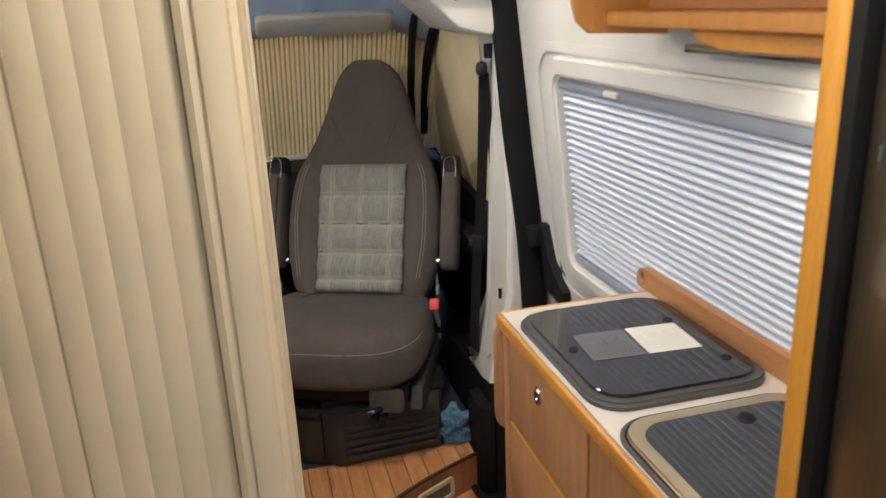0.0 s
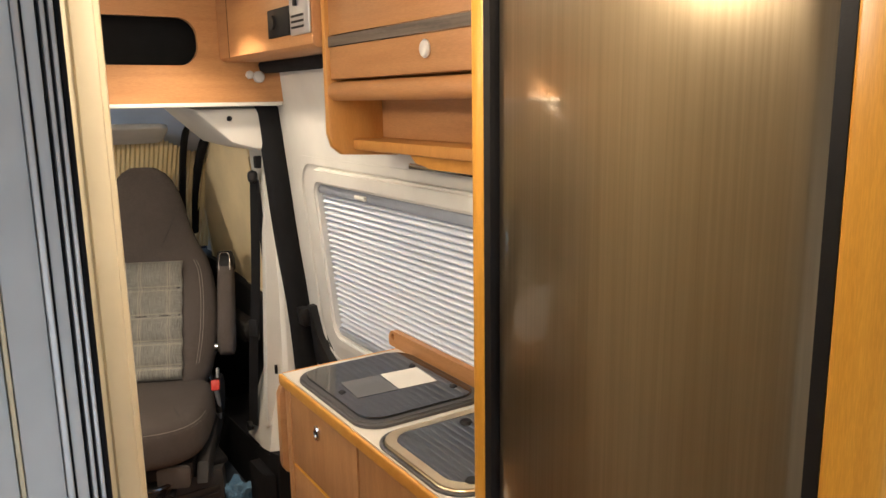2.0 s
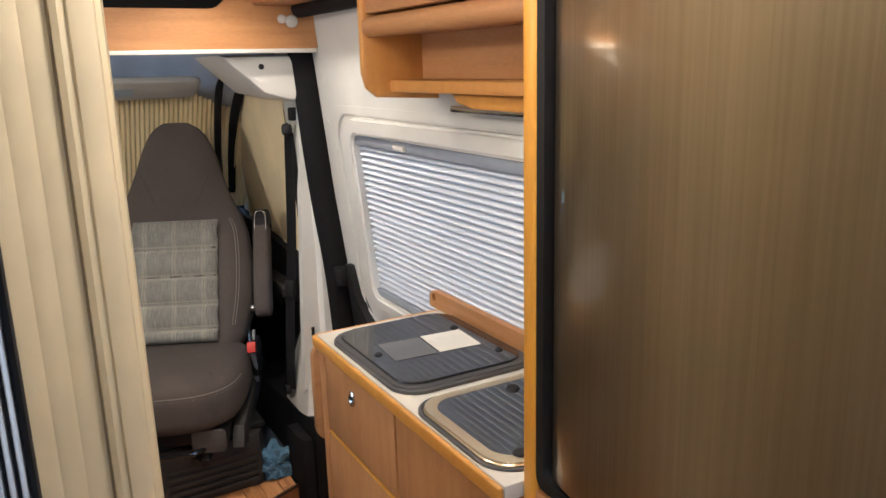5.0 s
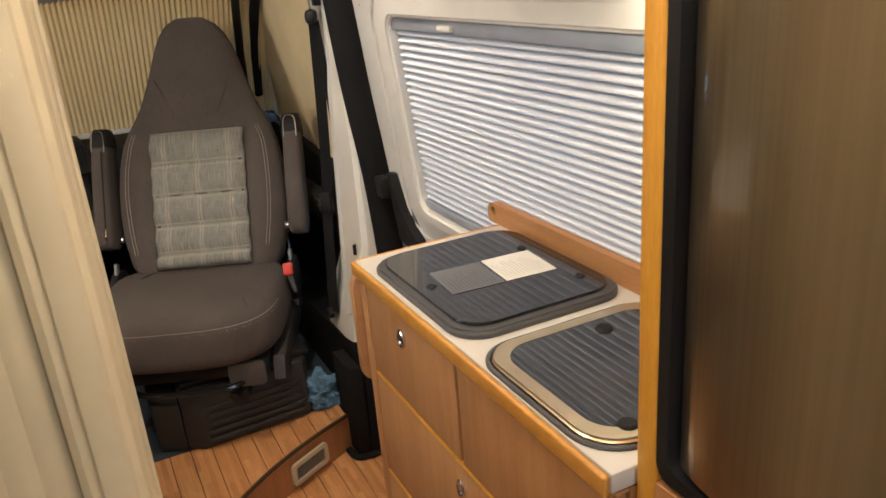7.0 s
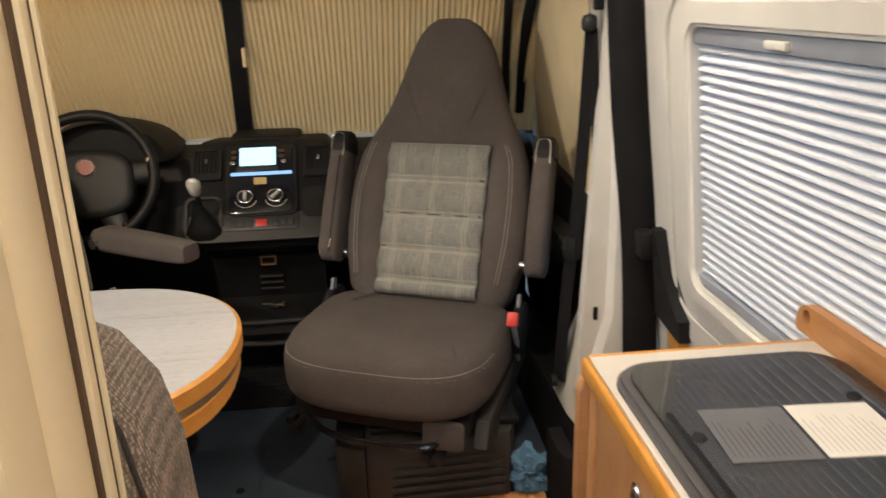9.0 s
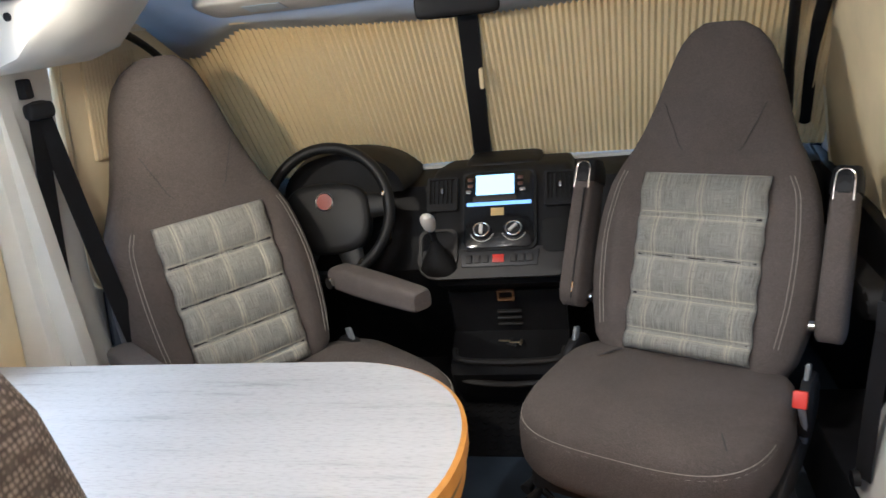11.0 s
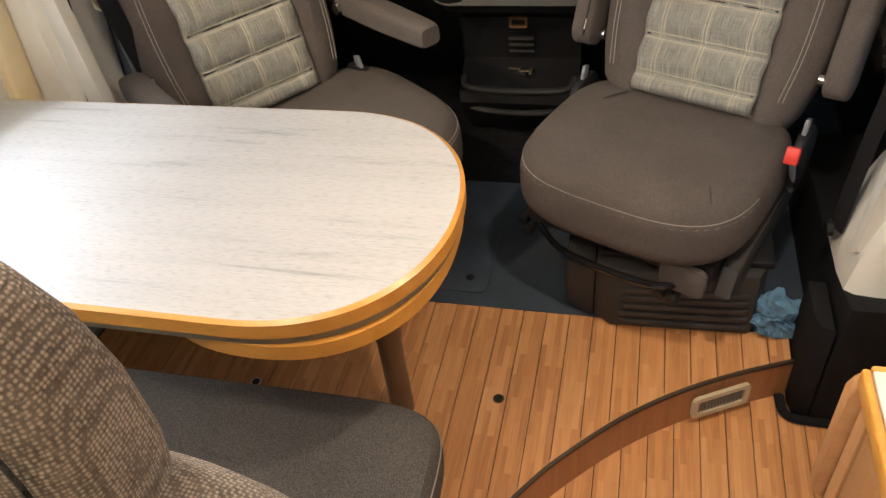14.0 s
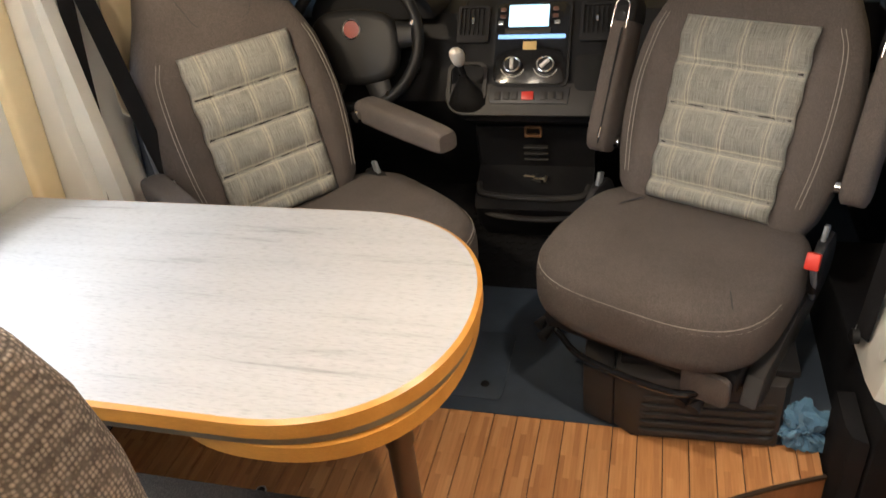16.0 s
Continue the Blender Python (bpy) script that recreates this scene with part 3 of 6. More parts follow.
# cream-coloured strip that fills the gap between left wall and pillar
strip = leaning(prism([(2.012, 0.30), (2.012, 1.50), (2.084, 1.50), (2.084, 0.30)], -0.022, 0.04, "x", 0.012, 3), -1)
structure("trim_pillar_edge", strip, M_CREAM, "cream-coloured strip between the side wall and the pillar")
seal = thing("door_seal", (0.95, 2.08, 0.6), "black rubber seal strip of the sliding door", "door seal", kind="structure")
part("seal", tube(smooth_path([(0.815, 2.075, 1.62), (0.842, 2.07, 1.45), (0.872, 2.065, 1.1), (0.905, 2.055, 0.8), (0.925, 2.05, 0.42)], 6), 0.040, 12, 0.6, (0, 1, 0)), M_RUBBER, seal)
part("seal_top", tube([(0.815, 2.075, 1.605), (0.825, 1.75, 1.605), (0.825, 1.4, 1.605)], 0.024), M_RUBBER, seal)
catch = thing("door_catch", (0.93, 1.97, 0.72), "black plastic sliding door catch on the wall", "door catch")
part("catch_plate", leaning(prism([(1.995, 0.86), (1.995, 0.665), (1.87, 0.650), (1.862, 0.70), (1.905, 0.725), (1.945, 0.77), (1.968, 0.86)], -0.03, 0.0, "x", 0.005), 1), M_BLACK, catch)
part("lug", leaning(box(-0.055, -0.02, 1.985, 2.03, 0.79, 0.85, 0.008), 1), M_BLACK, catch)
for k in range(5):
    sc = thing("wall_screw", (wall_x(0.9 + 0.13 * k), 2.02, 0.9 + 0.13 * k), "small pale screw cap on the wall", "screw", group="wall screws")
    part("cap", disc_tube((wall_x(0.9 + 0.13 * k) + 0.001, 2.012, 0.9 + 0.13 * k), (-1, 0, 0), 0.004, 0.003, 10), M_KNOBW, sc)
tag = thing("wall_sticker", (0.955, 1.97, 0.57), "white paper sticker on the side wall", "sticker")
part("sheet", leaning(box(-0.004, -0.001, 1.945, 2.015, 0.565, 0.655), 1), M_SHEET, tag)
blk = thing("wood_wedge", (0.955, 1.91, 0.59), "small orange wooden block under the door catch", "block")
part("block", leaning(box(-0.025, -0.001, 1.885, 1.94, 0.595, 0.655, 0.004), 1), M_EDGEX, blk)

# headliner, sun visors, mirror, windscreen blinds
bm = bmesh.new()
prof = [(2.03, 1.53), (2.25, 1.545), (2.6, 1.50), (2.84, 1.375), (2.99, 1.300)]
rows = [[bm.verts.new((x, y, z + 0.03 * (1 - (x / 0.95) ** 4) - (0.05 if abs(x) > 0.8 else 0))) for x in np.linspace(-0.95, 0.95, 15)] for y, z in prof]
for a, b in zip(rows, rows[1:]):
    for k in range(14):
        bm.faces.new((a[k], a[k + 1], b[k + 1], b[k]))
bmesh.ops.solidify(bm, geom=bm.faces[:], thickness=-0.03)
structure("headliner", bm, M_GREYLINER, "grey cab headliner")
for side in (1, -1):
    arm = thing("headliner_corner", (side * 0.78, 2.15, 1.4), "pale plastic corner lining under the cab overhead panel", "trim", kind="structure")
    part("corner", prism([(side * 0.60, 1.485), (side * 0.90, 1.485), (side * 0.89, 1.36), (side * 0.80, 1.352), (side * 0.72, 1.375)], 2.06, 2.40, "y", 0.02), M_WHITE, arm)
    part("screw_hole", disc_tube((side * 0.715, 2.062, 1.452), (0, -1, 0), 0.008, 0.004, 14), M_BLACK, arm)
    vis = thing("sun_visor", (side * 0.40, 2.72, 1.42), "grey folded sun visor on the headliner", "sun visor", group="sun visors")
    part("visor", moved(pillow(-0.22, 0.22, -0.075, 0.075, -0.012, 0.012, e=8, ez=3), pose(side * 0.455, 2.70, 1.392 if side > 0 else 1.435, -24 if side > 0 else -14)), M_GREYLINER, vis)
    part("vanity_label", moved(box(-0.05, 0.05, -0.03, 0.03, -0.0145, -0.013), pose(side * 0.455 - 0.05, 2.70, 1.392 if side > 0 else 1.435, -24 if side > 0 else -14)), plain("label_blue", (0.34, 0.42, 0.50), 0.4), vis)
mir = thing("rear_view_mirror", (-0.045, 2.85, 1.36), "black rear-view mirror at the windscreen top", "mirror")
part("housing", moved(pillow(-0.11, 0.11, -0.02, 0.02, -0.032, 0.032, e=6, ez=4), pose(-0.045, 2.84, 1.375, 0, 0, 6)), M_BLACK, mir)
part("arm", tube([(-0.045, 2.86, 1.375), (-0.04, 2.93, 1.40)], 0.012), M_BLACK, mir)
SB, ST = (3.24, 0.90), (2.93, 1.40)      # windscreen blind, bottom and top (y, z)


def screen_pt(x, s, d=0.0):
    by = SB[0] + (ST[0] - SB[0]) * s - 0.14 * abs(x) ** 2
    return (x, by + d, SB[1] + (ST[1] - SB[1]) * s)


for side, x0, x1 in (("driver", -0.92, -0.07), ("passenger", -0.07, 0.92)):
    bl = thing("windscreen_blind", (0.5 * (x0 + x1), 3.2, 0.9), "cream pleated windscreen blind, drawn closed", "blind", group="windscreen blinds")
    bm = bmesh.new()
    n = 2 * round((x1 - x0) / 0.017)
    rows = []
    for i in range(n + 1):
        x = x0 + (x1 - x0) * i / n
        rows.append([bm.verts.new(screen_pt(x, s, 0.0 if i % 2 else 0.011)) for s in (-0.05, 0.35, 0.7, 1.0)])
    for a, b in zip(rows, rows[1:]):
        for k in range(3):
            bm.faces.new((a[k], a[k + 1], b[k + 1], b[k]))
    part("pleated_cloth", bm, M_CABBLIND, bl, smooth=False)
    part("top_rail", tube([screen_pt(x, 1.0, -0.008) for x in np.linspace(x0, x1, 8)], 0.013), M_CREAM, bl)
st = thing("blind_centre_rail", (-0.08, 3.2, 0.9), "black upright rail between the windscreen blinds", "blind rail")
part("rail", loft([[(x + 0.045 * s, screen_pt(x, s)[1] + d, screen_pt(x, s)[2]) for x, d in ((-0.108, -0.012), (-0.053, -0.012), (-0.053, 0.02), (-0.108, 0.02))] for s in (0.0, 1.0)]), M_BLACK, st)
part("pull_handle", box(-0.035, -0.022, 3.02, 3.05, 1.13, 1.19, 0.005), M_CREAM, st)
ws = part("windscreen", loft([[screen_pt(x, s, 0.07) for x in np.linspace(-1.0, 1.0, 9)] for s in (-0.3, 1.1)], closed=False), gm)
tagged(ws, "windscreen glass behind the blinds", "windscreen", kind="structure")
ws.visible_shadow = False
structure("front_bulkhead", box(-1.0, 1.0, 3.62, 3.66, -0.05, 0.86), M_BLACK, "black bulkhead under the windscreen")

# ---- floors ----
CURVE = [(0.735, 2.092), (0.605, 2.033), (0.483, 1.964), (0.366, 1.876), (0.256, 1.767), (0.195, 1.693), (0.135, 1.60), (0.098, 1.50), (0.08, 1.38), (0.075, 1.2)]


def curve_y(x):
    for (xa, ya), (xb, yb) in zip(CURVE, CURVE[1:]):
        if xb <= x <= xa:
            return ya + (yb - ya) * (xa - x) / (xa - xb)
    return 2.092 if x > 0.7 else 1.2


structure("step_side_trim", prism([(0.737, 2.165), (0.737, 2.062), (0.745, 2.030), (0.765, 2.020), (0.775, 2.018), (0.775, 2.165)], 0.0, 0.30, "z", 0.006), M_RUBBER, "black plastic trim beside the step")
lip = part("trim_lip", tube(smooth_path([(0.722, 2.075, 0.008), (0.727, 2.032, 0.008), (0.745, 2.014, 0.008), (0.79, 2.010, 0.008), (0.90, 2.010, 0.008)], 5), 0.012, 8, 0.7), M_RUBBER)
tagged(lip, "black rubber lip along the floor", "trim", kind="structure")
fasc = thing("platform_step", (0.4, 1.9, 0.0), "curved wooden step edge of the raised platform", "step", kind="structure")
fine = smooth_path([(x, y, 0.0) for x, y in CURVE], 6)


def offset_path(d):
    out = []
    for i, p in enumerate(fine):
        t = (fine[min(i + 1, len(fine) - 1)] - fine[max(i - 1, 0)]).normalized()
        out.append(p + Vector((-t.y, t.x, 0)) * d)
    return out


outer, inner = offset_path(0.004), offset_path(-0.012)
part("riser", loft([[(p.x, p.y, 0.0) for p in outer] + [(p.x, p.y, 0.0) for p in inner[::-1]], [(p.x, p.y, FL - 0.008) for p in outer] + [(p.x, p.y, FL - 0.008) for p in inner[::-1]]]), M_FASCIA, fasc)
nose, nose_in = offset_path(0.007), offset_path(-0.001)
part("nosing", loft([[(p.x, p.y, z) for p in nose] + [(p.x, p.y, z) for p in nose_in[::-1]] for z in (FL - 0.007, FL + 0.0015)]), plain("dark_nosing", (0.045, 0.028, 0.016), 0.5), fasc, "dark edge strip")
grille = thing("step_vent", (0.58, 2.02, 0.06), "beige air vent grille in the step", "vent")


def on_step(u, w):
    """A point u metres along the vent from its right end, on the riser."""
    a, b = Vector((0.640, 2.045, 0)), Vector((0.515, 1.976, 0))
    d = (b - a).normalized()
    nrm = Vector((-d.y, d.x, 0))
    nrm = nrm if nrm.y < 0 else -nrm
    return a + d * u + nrm * w


gv = holed(rrect(0.0, 0.143, 0.024, 0.092, 0.014), [rrect(0.014, 0.129, 0.037, 0.079, 0.006)], 0.0, 0.009, "y")
for v in gv.verts:
    v.co = on_step(v.co.x, 0.016 - v.co.y + 0.0) + Vector((0, 0, v.co.z))
part("grille_frame", gv, M_VENT, grille)
grey_bar = plain("grille_grey", (0.20, 0.18, 0.145), 0.6)
for k in range(14):
    p0, p1 = on_step(0.015 + k * 0.0081, 0.012), on_step(0.019 + k * 0.0081, 0.006)
    part("bar", loft([[(p0.x, p0.y, z), (p1.x, p1.y, z), ((p0.x + p1.x) / 2, (p0.y + p1.y) / 2 - 0.003, z)] for z in (0.037, 0.079)]), grey_bar, grille)

platform = structure("platform", prism([(-0.98, 2.165)] + [(0.735, 2.165)] + [(p.x, p.y) for p in offset_path(-0.012)] + [(0.075, 0.86), (-0.98, 0.86)], 0.0, FL - 0.006), M_DARKHOLE, "raised seating platform under the boards")
lower = structure("floor", box(-1.0, 1.0, -1.3, 2.3, -0.05, -0.006), M_DARKHOLE, "lower aisle floor under the boards")
cabfloor = structure("cab_floor", box(-0.98, 0.98, 2.166, 3.64, -0.05, FL), M_CABMAT, "dark blue-grey cab floor covering")
matth = thing("cab_mat", (-0.05, 2.9, FL), "dark ribbed rubber cab mat", "mat")
part("mat", prism(rrect(-0.62, 0.42, 2.69, 3.4, 0.03), FL, FL + 0.006, "z", 0.002), M_RUBBER, matth)
rb = bmesh.new()
for i in range(26):
    for j in range(12):
        cx, cy = -0.60 + i * 0.039, 2.72 + j * 0.035
        join(rb, prism([(cx - 0.013, cy), (cx, cy - 0.010), (cx + 0.013, cy), (cx, cy + 0.010)], FL + 0.0055, FL + 0.0095))
tagged(part("tread", rb, M_RUBBER, matth), kind="stuff")
hatch = thing("floor_hatch", (-0.1, 2.35, FL), "flush service hatch in the cab floor", "hatch")
part("hatch_lid", prism(rrect(-0.30, 0.005, 2.21, 2.47, 0.02), FL, FL + 0.004, "z", 0.0015), M_CABMAT, hatch)
part("bolt", disc_tube((-0.045, 2.262, FL + 0.004), (0, 0, 1), 0.012, 0.004, 16, 0.009), M_BLACK, hatch)

# ---- bathroom front: tambour door, its frame, and the jamb ----
bath = thing("tambour_door", (-0.1, 0.84, 0.0), "beige slatted roller door of the washroom, drawn shut", "tambour door", kind="structure")
SL = 0.0265
for k in range(22):
    x = 0.118 - SL * k
    yy = 0.825 - 0.06 * max(0.0, (0.118 - x)) ** 2
    bm = loft([[(x, yy - 0.0034, z), (x - 0.0006, yy - 0.0038, z), (x - SL / 2, yy - 0.0041, z), (x - SL + 0.0006, yy - 0.0038, z), (x - SL, yy - 0.0034, z), (x - SL, yy + 0.012, z), (x, yy + 0.012, z)] for z in (0.03, 1.795)])
    part("slat", bm, M_TAMBOUR, bath)
for x in (0.1195, 0.118 - SL * 5.0, 0.118 - SL * 8, 0.118 - SL * 9):
    part("joint_strip", box(x - 0.0012, x + 0.0012, 0.8195, 0.83, 0.03, 1.795), M_JOINT, bath, "brownish joint")
frame_t = thing("washroom_door_frame", (0.15, 0.85, 0.0), "beige moulded frame of the washroom door", "door frame", kind="structure")
part("moulding", prism([(0.121, 0.835), (0.121, 0.808), (0.128, 0.803), (0.136, 0.805), (0.138, 0.798), (0.152, 0.793), (0.163, 0.795), (0.166, 0.803), (0.172, 0.806), (0.175, 0.815), (0.1755, 0.836), (0.1735, 0.838), (0.1765, 0.841), (0.1795, 0.850), (0.180, 0.862), (0.178, 0.872), (0.121, 0.872), (0.121, 0.839)], 0.0, 1.797, "z"), M_TAMBOUR, frame_t)
for y0, y1, xe, mt, lab in ((0.8725, 0.8775, 0.1800, M_SEAM, "dark reveal line"), (0.8778, 0.8860, 0.1825, M_TAMBOUR, "beige inner strip"), (0.8863, 0.8910, 0.1815, M_SEAM, "dark reveal line"), (0.8913, 0.8950, 0.1835, M_TAMBOUR, "pale edge strip")):
    part("edge_layer", box(0.121, xe, y0, y1, 0.0, 1.797, 0.0006), mt, frame_t, lab)
structure("washroom_wall_front", prism([(0.1205, 0.851), (0.1205, 0.885), (-0.97, 0.885), (-0.97, 0.851)], -0.01, 1.80), M_WHITE, "washroom partition behind the bench")
jamb = thing("washroom_jamb", (0.03, 0.1, 0.0), "aluminium door jamb with black brush seals", "door jamb", kind="structure")
for x0, x1, out, mt in ((0.0530, 0.056, 0.001, M_RUBBER), (0.0498, 0.0525, 0.002, M_ALU), (0.0485, 0.0494, 0.001, M_RUBBER), (0.0455, 0.0481, 0.003, M_ALU), (0.0440, 0.0451, 0.001, M_RUBBER), (0.0375, 0.0436, 0.002, M_JAMB), (0.0366, 0.0372, 0.001, M_RUBBER), (0.0325, 0.0362, 0.003, M_ALU), (0.0125, 0.0321, 0.001, M_JAMB),
                        (0.0095, 0.012, 0.003, M_TAMBOUR), (-0.012, 0.009, 0.0, M_JAMB), (-0.045, -0.0125, 0.002, M_JAMB), (-0.10, -0.0455, 0.0, M_JAMB)):
    part("strip", box(x0, x1, 0.222 - out, 0.262, 0.0, 1.797, 0.001), mt, jamb)
structure("washroom_wall_side", box(-0.97, -0.1005, 0.225, 0.262, -0.01, 1.80), M_WHITE, "washroom partition wall")
structure("washroom_wall_inner", box(-0.60, -0.57, 0.263, 0.85, -0.01, 1.80), M_WHITE, "washroom inner wall")

# ---- kitchen ----
WT = 0.87
kit = thing("kitchen_unit", (0.77, 1.05, 0.0), "cherry-wood kitchen unit with drawers", "kitchen unit")
part("carcass", box(0.625, 0.935, 0.672, 1.389, 0.0, WT - 0.026), M_OAKX, kit)
part("end_panel", box(0.602, 0.935, 1.39, 1.416, 0.0, WT - 0.028, 0.004), M_OAK, kit)
part("inlay", box(0.63, 0.655, 1.4165, 1.418, 0.05, 0.55), M_TAUPE, kit, "grey-brown inlay strip")
part("rail", box(0.606, 0.6245, 0.672, 1.389, 0.8425, WT - 0.028, 0.003), M_OAKX, kit)


def front(y0, y1, z0, z1, knob=None):
    f = part("drawer_front", box(0.604, 0.6245, y0, y1, z0, z1, 0.0035), M_OAK, kit, "cherry-wood drawer front")
    part("edge_strip", box(0.6035, 0.624, y0 + 0.002, y1 - 0.002, z1 + 0.0006, z1 + 0.0042, 0.001), M_EDGE, f, "orange edging")
    if knob:
        part("knob_ring", loft([[(0.604 - h, knob[0] + r * 0.9 * math.cos(a), knob[1] + r * 1.25 * math.sin(a)) for a in (2 * math.pi * k / 24 for k in range(24))] for r, h in ((0.014, 0), (0.0145, 0.004), (0.012, 0.006), (0.009, 0.005), (0.007, 0.003))]), M_CHROME, f, "oval chrome push knob")


front(1.040, 1.387, 0.655, 0.836, (1.230, 0.787))
front(0.676, 1.032, 0.655, 0.836)
front(0.676, 1.387, 0.428, 0.647, (1.040, 0.605))
front(0.676, 1.387, 0.04, 0.420, (1.040, 0.37))
flap = thing("worktop_flap", (0.75, 1.436, 0.605), "cherry-wood extension flap folded down at the unit's end", "flap")
part("flap_board", prism(rrect(0.592, 0.92, 0.605, 0.842, (0.01, 0.03, 0.03, 0.01)), 1.4265, 1.446, "y", 0.004), M_OAKL, flap)
part("hinge", box(0.70, 0.84, 1.4165, 1.426, 0.80, 0.838), M_CHROME, flap)
top = thing("worktop", (0.76, 1.05, WT - 0.026), "pale laminate kitchen worktop with wooden edging", "worktop")
part("slab", box(0.600, 0.938, 0.672, 1.417, WT - 0.025, WT, 0.0025), M_WORK, top)
part("front_edging", box(0.590, 0.5995, 0.672, 1.420, WT - 0.027, WT - 0.0005, 0.004, 3), M_EDGEX, top, "orange-brown wooden edging")
part("end_edging", box(0.600, 0.925, 1.4175, 1.4255, WT - 0.027, WT - 0.0005, 0.004, 3), M_EDGEX, top, "orange-brown wooden edging")
bs = thing("backsplash_board", (0.92, 1.1, WT), "low wooden rail along the back of the worktop", "rail")
hole = [(1.434 + 0.009 * math.cos(-a), WT + 0.027 + 0.010 * math.sin(-a)) for a in (2 * math.pi * k / 18 for k in range(18))]
bm = holed(rrect(0.672, 1.457, WT + 0.0005, WT + 0.044, (0.026, 0.004, 0.002, 0.006), 8), [hole], 0.910, 0.926, "x")
for v in bm.verts:
    v.co.x += -(v.co.z - WT) * 0.05
part("board", bm, M_OAKX, bs)

hob = thing("hob", (0.75, 1.19, WT), "built-in gas hob under a dark glass lid", "hob")


def ring_plate(x0, x1, y0, y1, r, w, z0, z1, bev):
    bm = holed(rrect(x0, x1, y0, y1, r, 9), [rrect(x0 + w, x1 - w, y0 + w, y1 - w, max(0.012, r - w * 0.6), 9)], z0, z1, "z")
    bmesh.ops.bevel(bm, geom=[e for e in bm.edges if e.calc_face_angle(0) > 0.6 and abs(e.verts[0].co.z - z1) < 1e-6 and abs(e.verts[1].co.z - z1) < 1e-6], offset=bev, segments=3, affect="EDGES")
    return bm


part("rim", ring_plate(0.607, 0.905, 1.003, 1.372, 0.055, 0.024, WT + 0.0004, WT + 0.012, 0.005), M_HOBRIM, hob, "dark grey rim")
part("glass_lid", prism(rrect(0.622, 0.891, 1.020, 1.357, 0.045, 8), WT + 0.012, WT + 0.0175, "z", 0.002), M_LID, hob, "dark tinted glass lid", smooth=False)
for x, y in ((0.646, 1.185), (0.852, 1.240), (0.860, 1.078)):
    part("lid_button", disc_tube((x, y, WT + 0.0175), (0, 0, 1), 0.009, 0.003, 18, 0.006), M_BLACK, hob)
for nm, mt, c0, c1, lab in (("instruction_label", M_GREYSHEET, (0.660, 1.125), (0.757, 1.24), "grey printed instruction label"), ("instruction_sheet", M_SHEET, (0.758, 1.120), (0.852, 1.235), "white printed instruction sheet")):
    lb = part(nm, moved(box(-0.046, 0.046, -0.050, 0.050, 0.0, 0.0008), pose((c0[0] + c1[0]) / 2, (c0[1] + c1[1]) / 2, WT + 0.0178, 0, 0, -4)), mt, hob, lab)
    ink = bmesh.new()
    for k in range(13):
        w = random.uniform(0.018, 0.036)
        box(-0.04 + 0.0062 * k, -0.04 + 0.0062 * k + 0.0013, -0.042, -0.042 + 2 * w, 0.0, 0.0003, bm=ink)
    part("print", moved(ink, pose((c0[0] + c1[0]) / 2, (c0[1] + c1[1]) / 2, WT + 0.0187, 0, 0, -4)), M_INKDARK if mt is M_GREYSHEET else M_INK, lb, "unreadable lines of print")
part("hob_plate", prism(rrect(0.630, 0.882, 1.028, 1.346, 0.04, 8), WT + 0.0004, WT + 0.0016), M_HOBRIM, hob, "dark steel hob plate under the lid")
for x, y, r in ((0.70, 1.095, 0.036), (0.815, 1.10, 0.028), (0.735, 1.285, 0.030)):
    bn = part("burner", disc_tube((x, y, WT + 0.0017), (0, 0, 1), r, 0.006, 24, r * 0.85), M_BURNER, hob, "brass gas burner")
    part("burner_cap", disc_tube((x, y, WT + 0.0078), (0, 0, 1), r * 0.72, 0.002, 24, r * 0.66), M_BLACK, bn)
    for k in range(4):
        a = radians(45 + 90 * k)
        part("pan_support", tube([(x + r * 0.8 * math.cos(a), y + r * 0.8 * math.sin(a), WT + 0.0095), (x + r * 1.55 * math.cos(a), y + r * 1.55 * math.sin(a), WT + 0.0095), (x + r * 1.6 * math.cos(a), y + r * 1.6 * math.sin(a), WT + 0.002)], 0.0016, 6), M_STEEL, bn)

sink = thing("sink", (0.76, 0.85, WT), "built-in sink with brushed steel rim and glass lid", "sink")
part("gasket", ring_plate(0.602, 0.914, 0.690, 0.982, 0.062, 0.012, WT + 0.0003, WT + 0.004, 0.001), M_HOBRIM, sink, "dark sealing strip")
part("steel_rim", ring_plate(0.608, 0.908, 0.696, 0.976, 0.057, 0.028, WT + 0.0004, WT + 0.009, 0.005), M_STEEL, sink, "brushed steel rim")
part("glass_lid", prism(rrect(0.628, 0.890, 0.716, 0.958, 0.04, 8), WT + 0.004, WT + 0.0085, "z", 0.002), M_GLASS, sink, "dark tinted glass lid", smooth=False)
for x, y in ((0.788, 0.924), (0.664, 0.724), (0.80, 0.735)):
    part("lid_button", disc_tube((x, y, WT + 0.0085), (0, 0, 1), 0.013, 0.004, 20, 0.010), M_BLACK, sink)

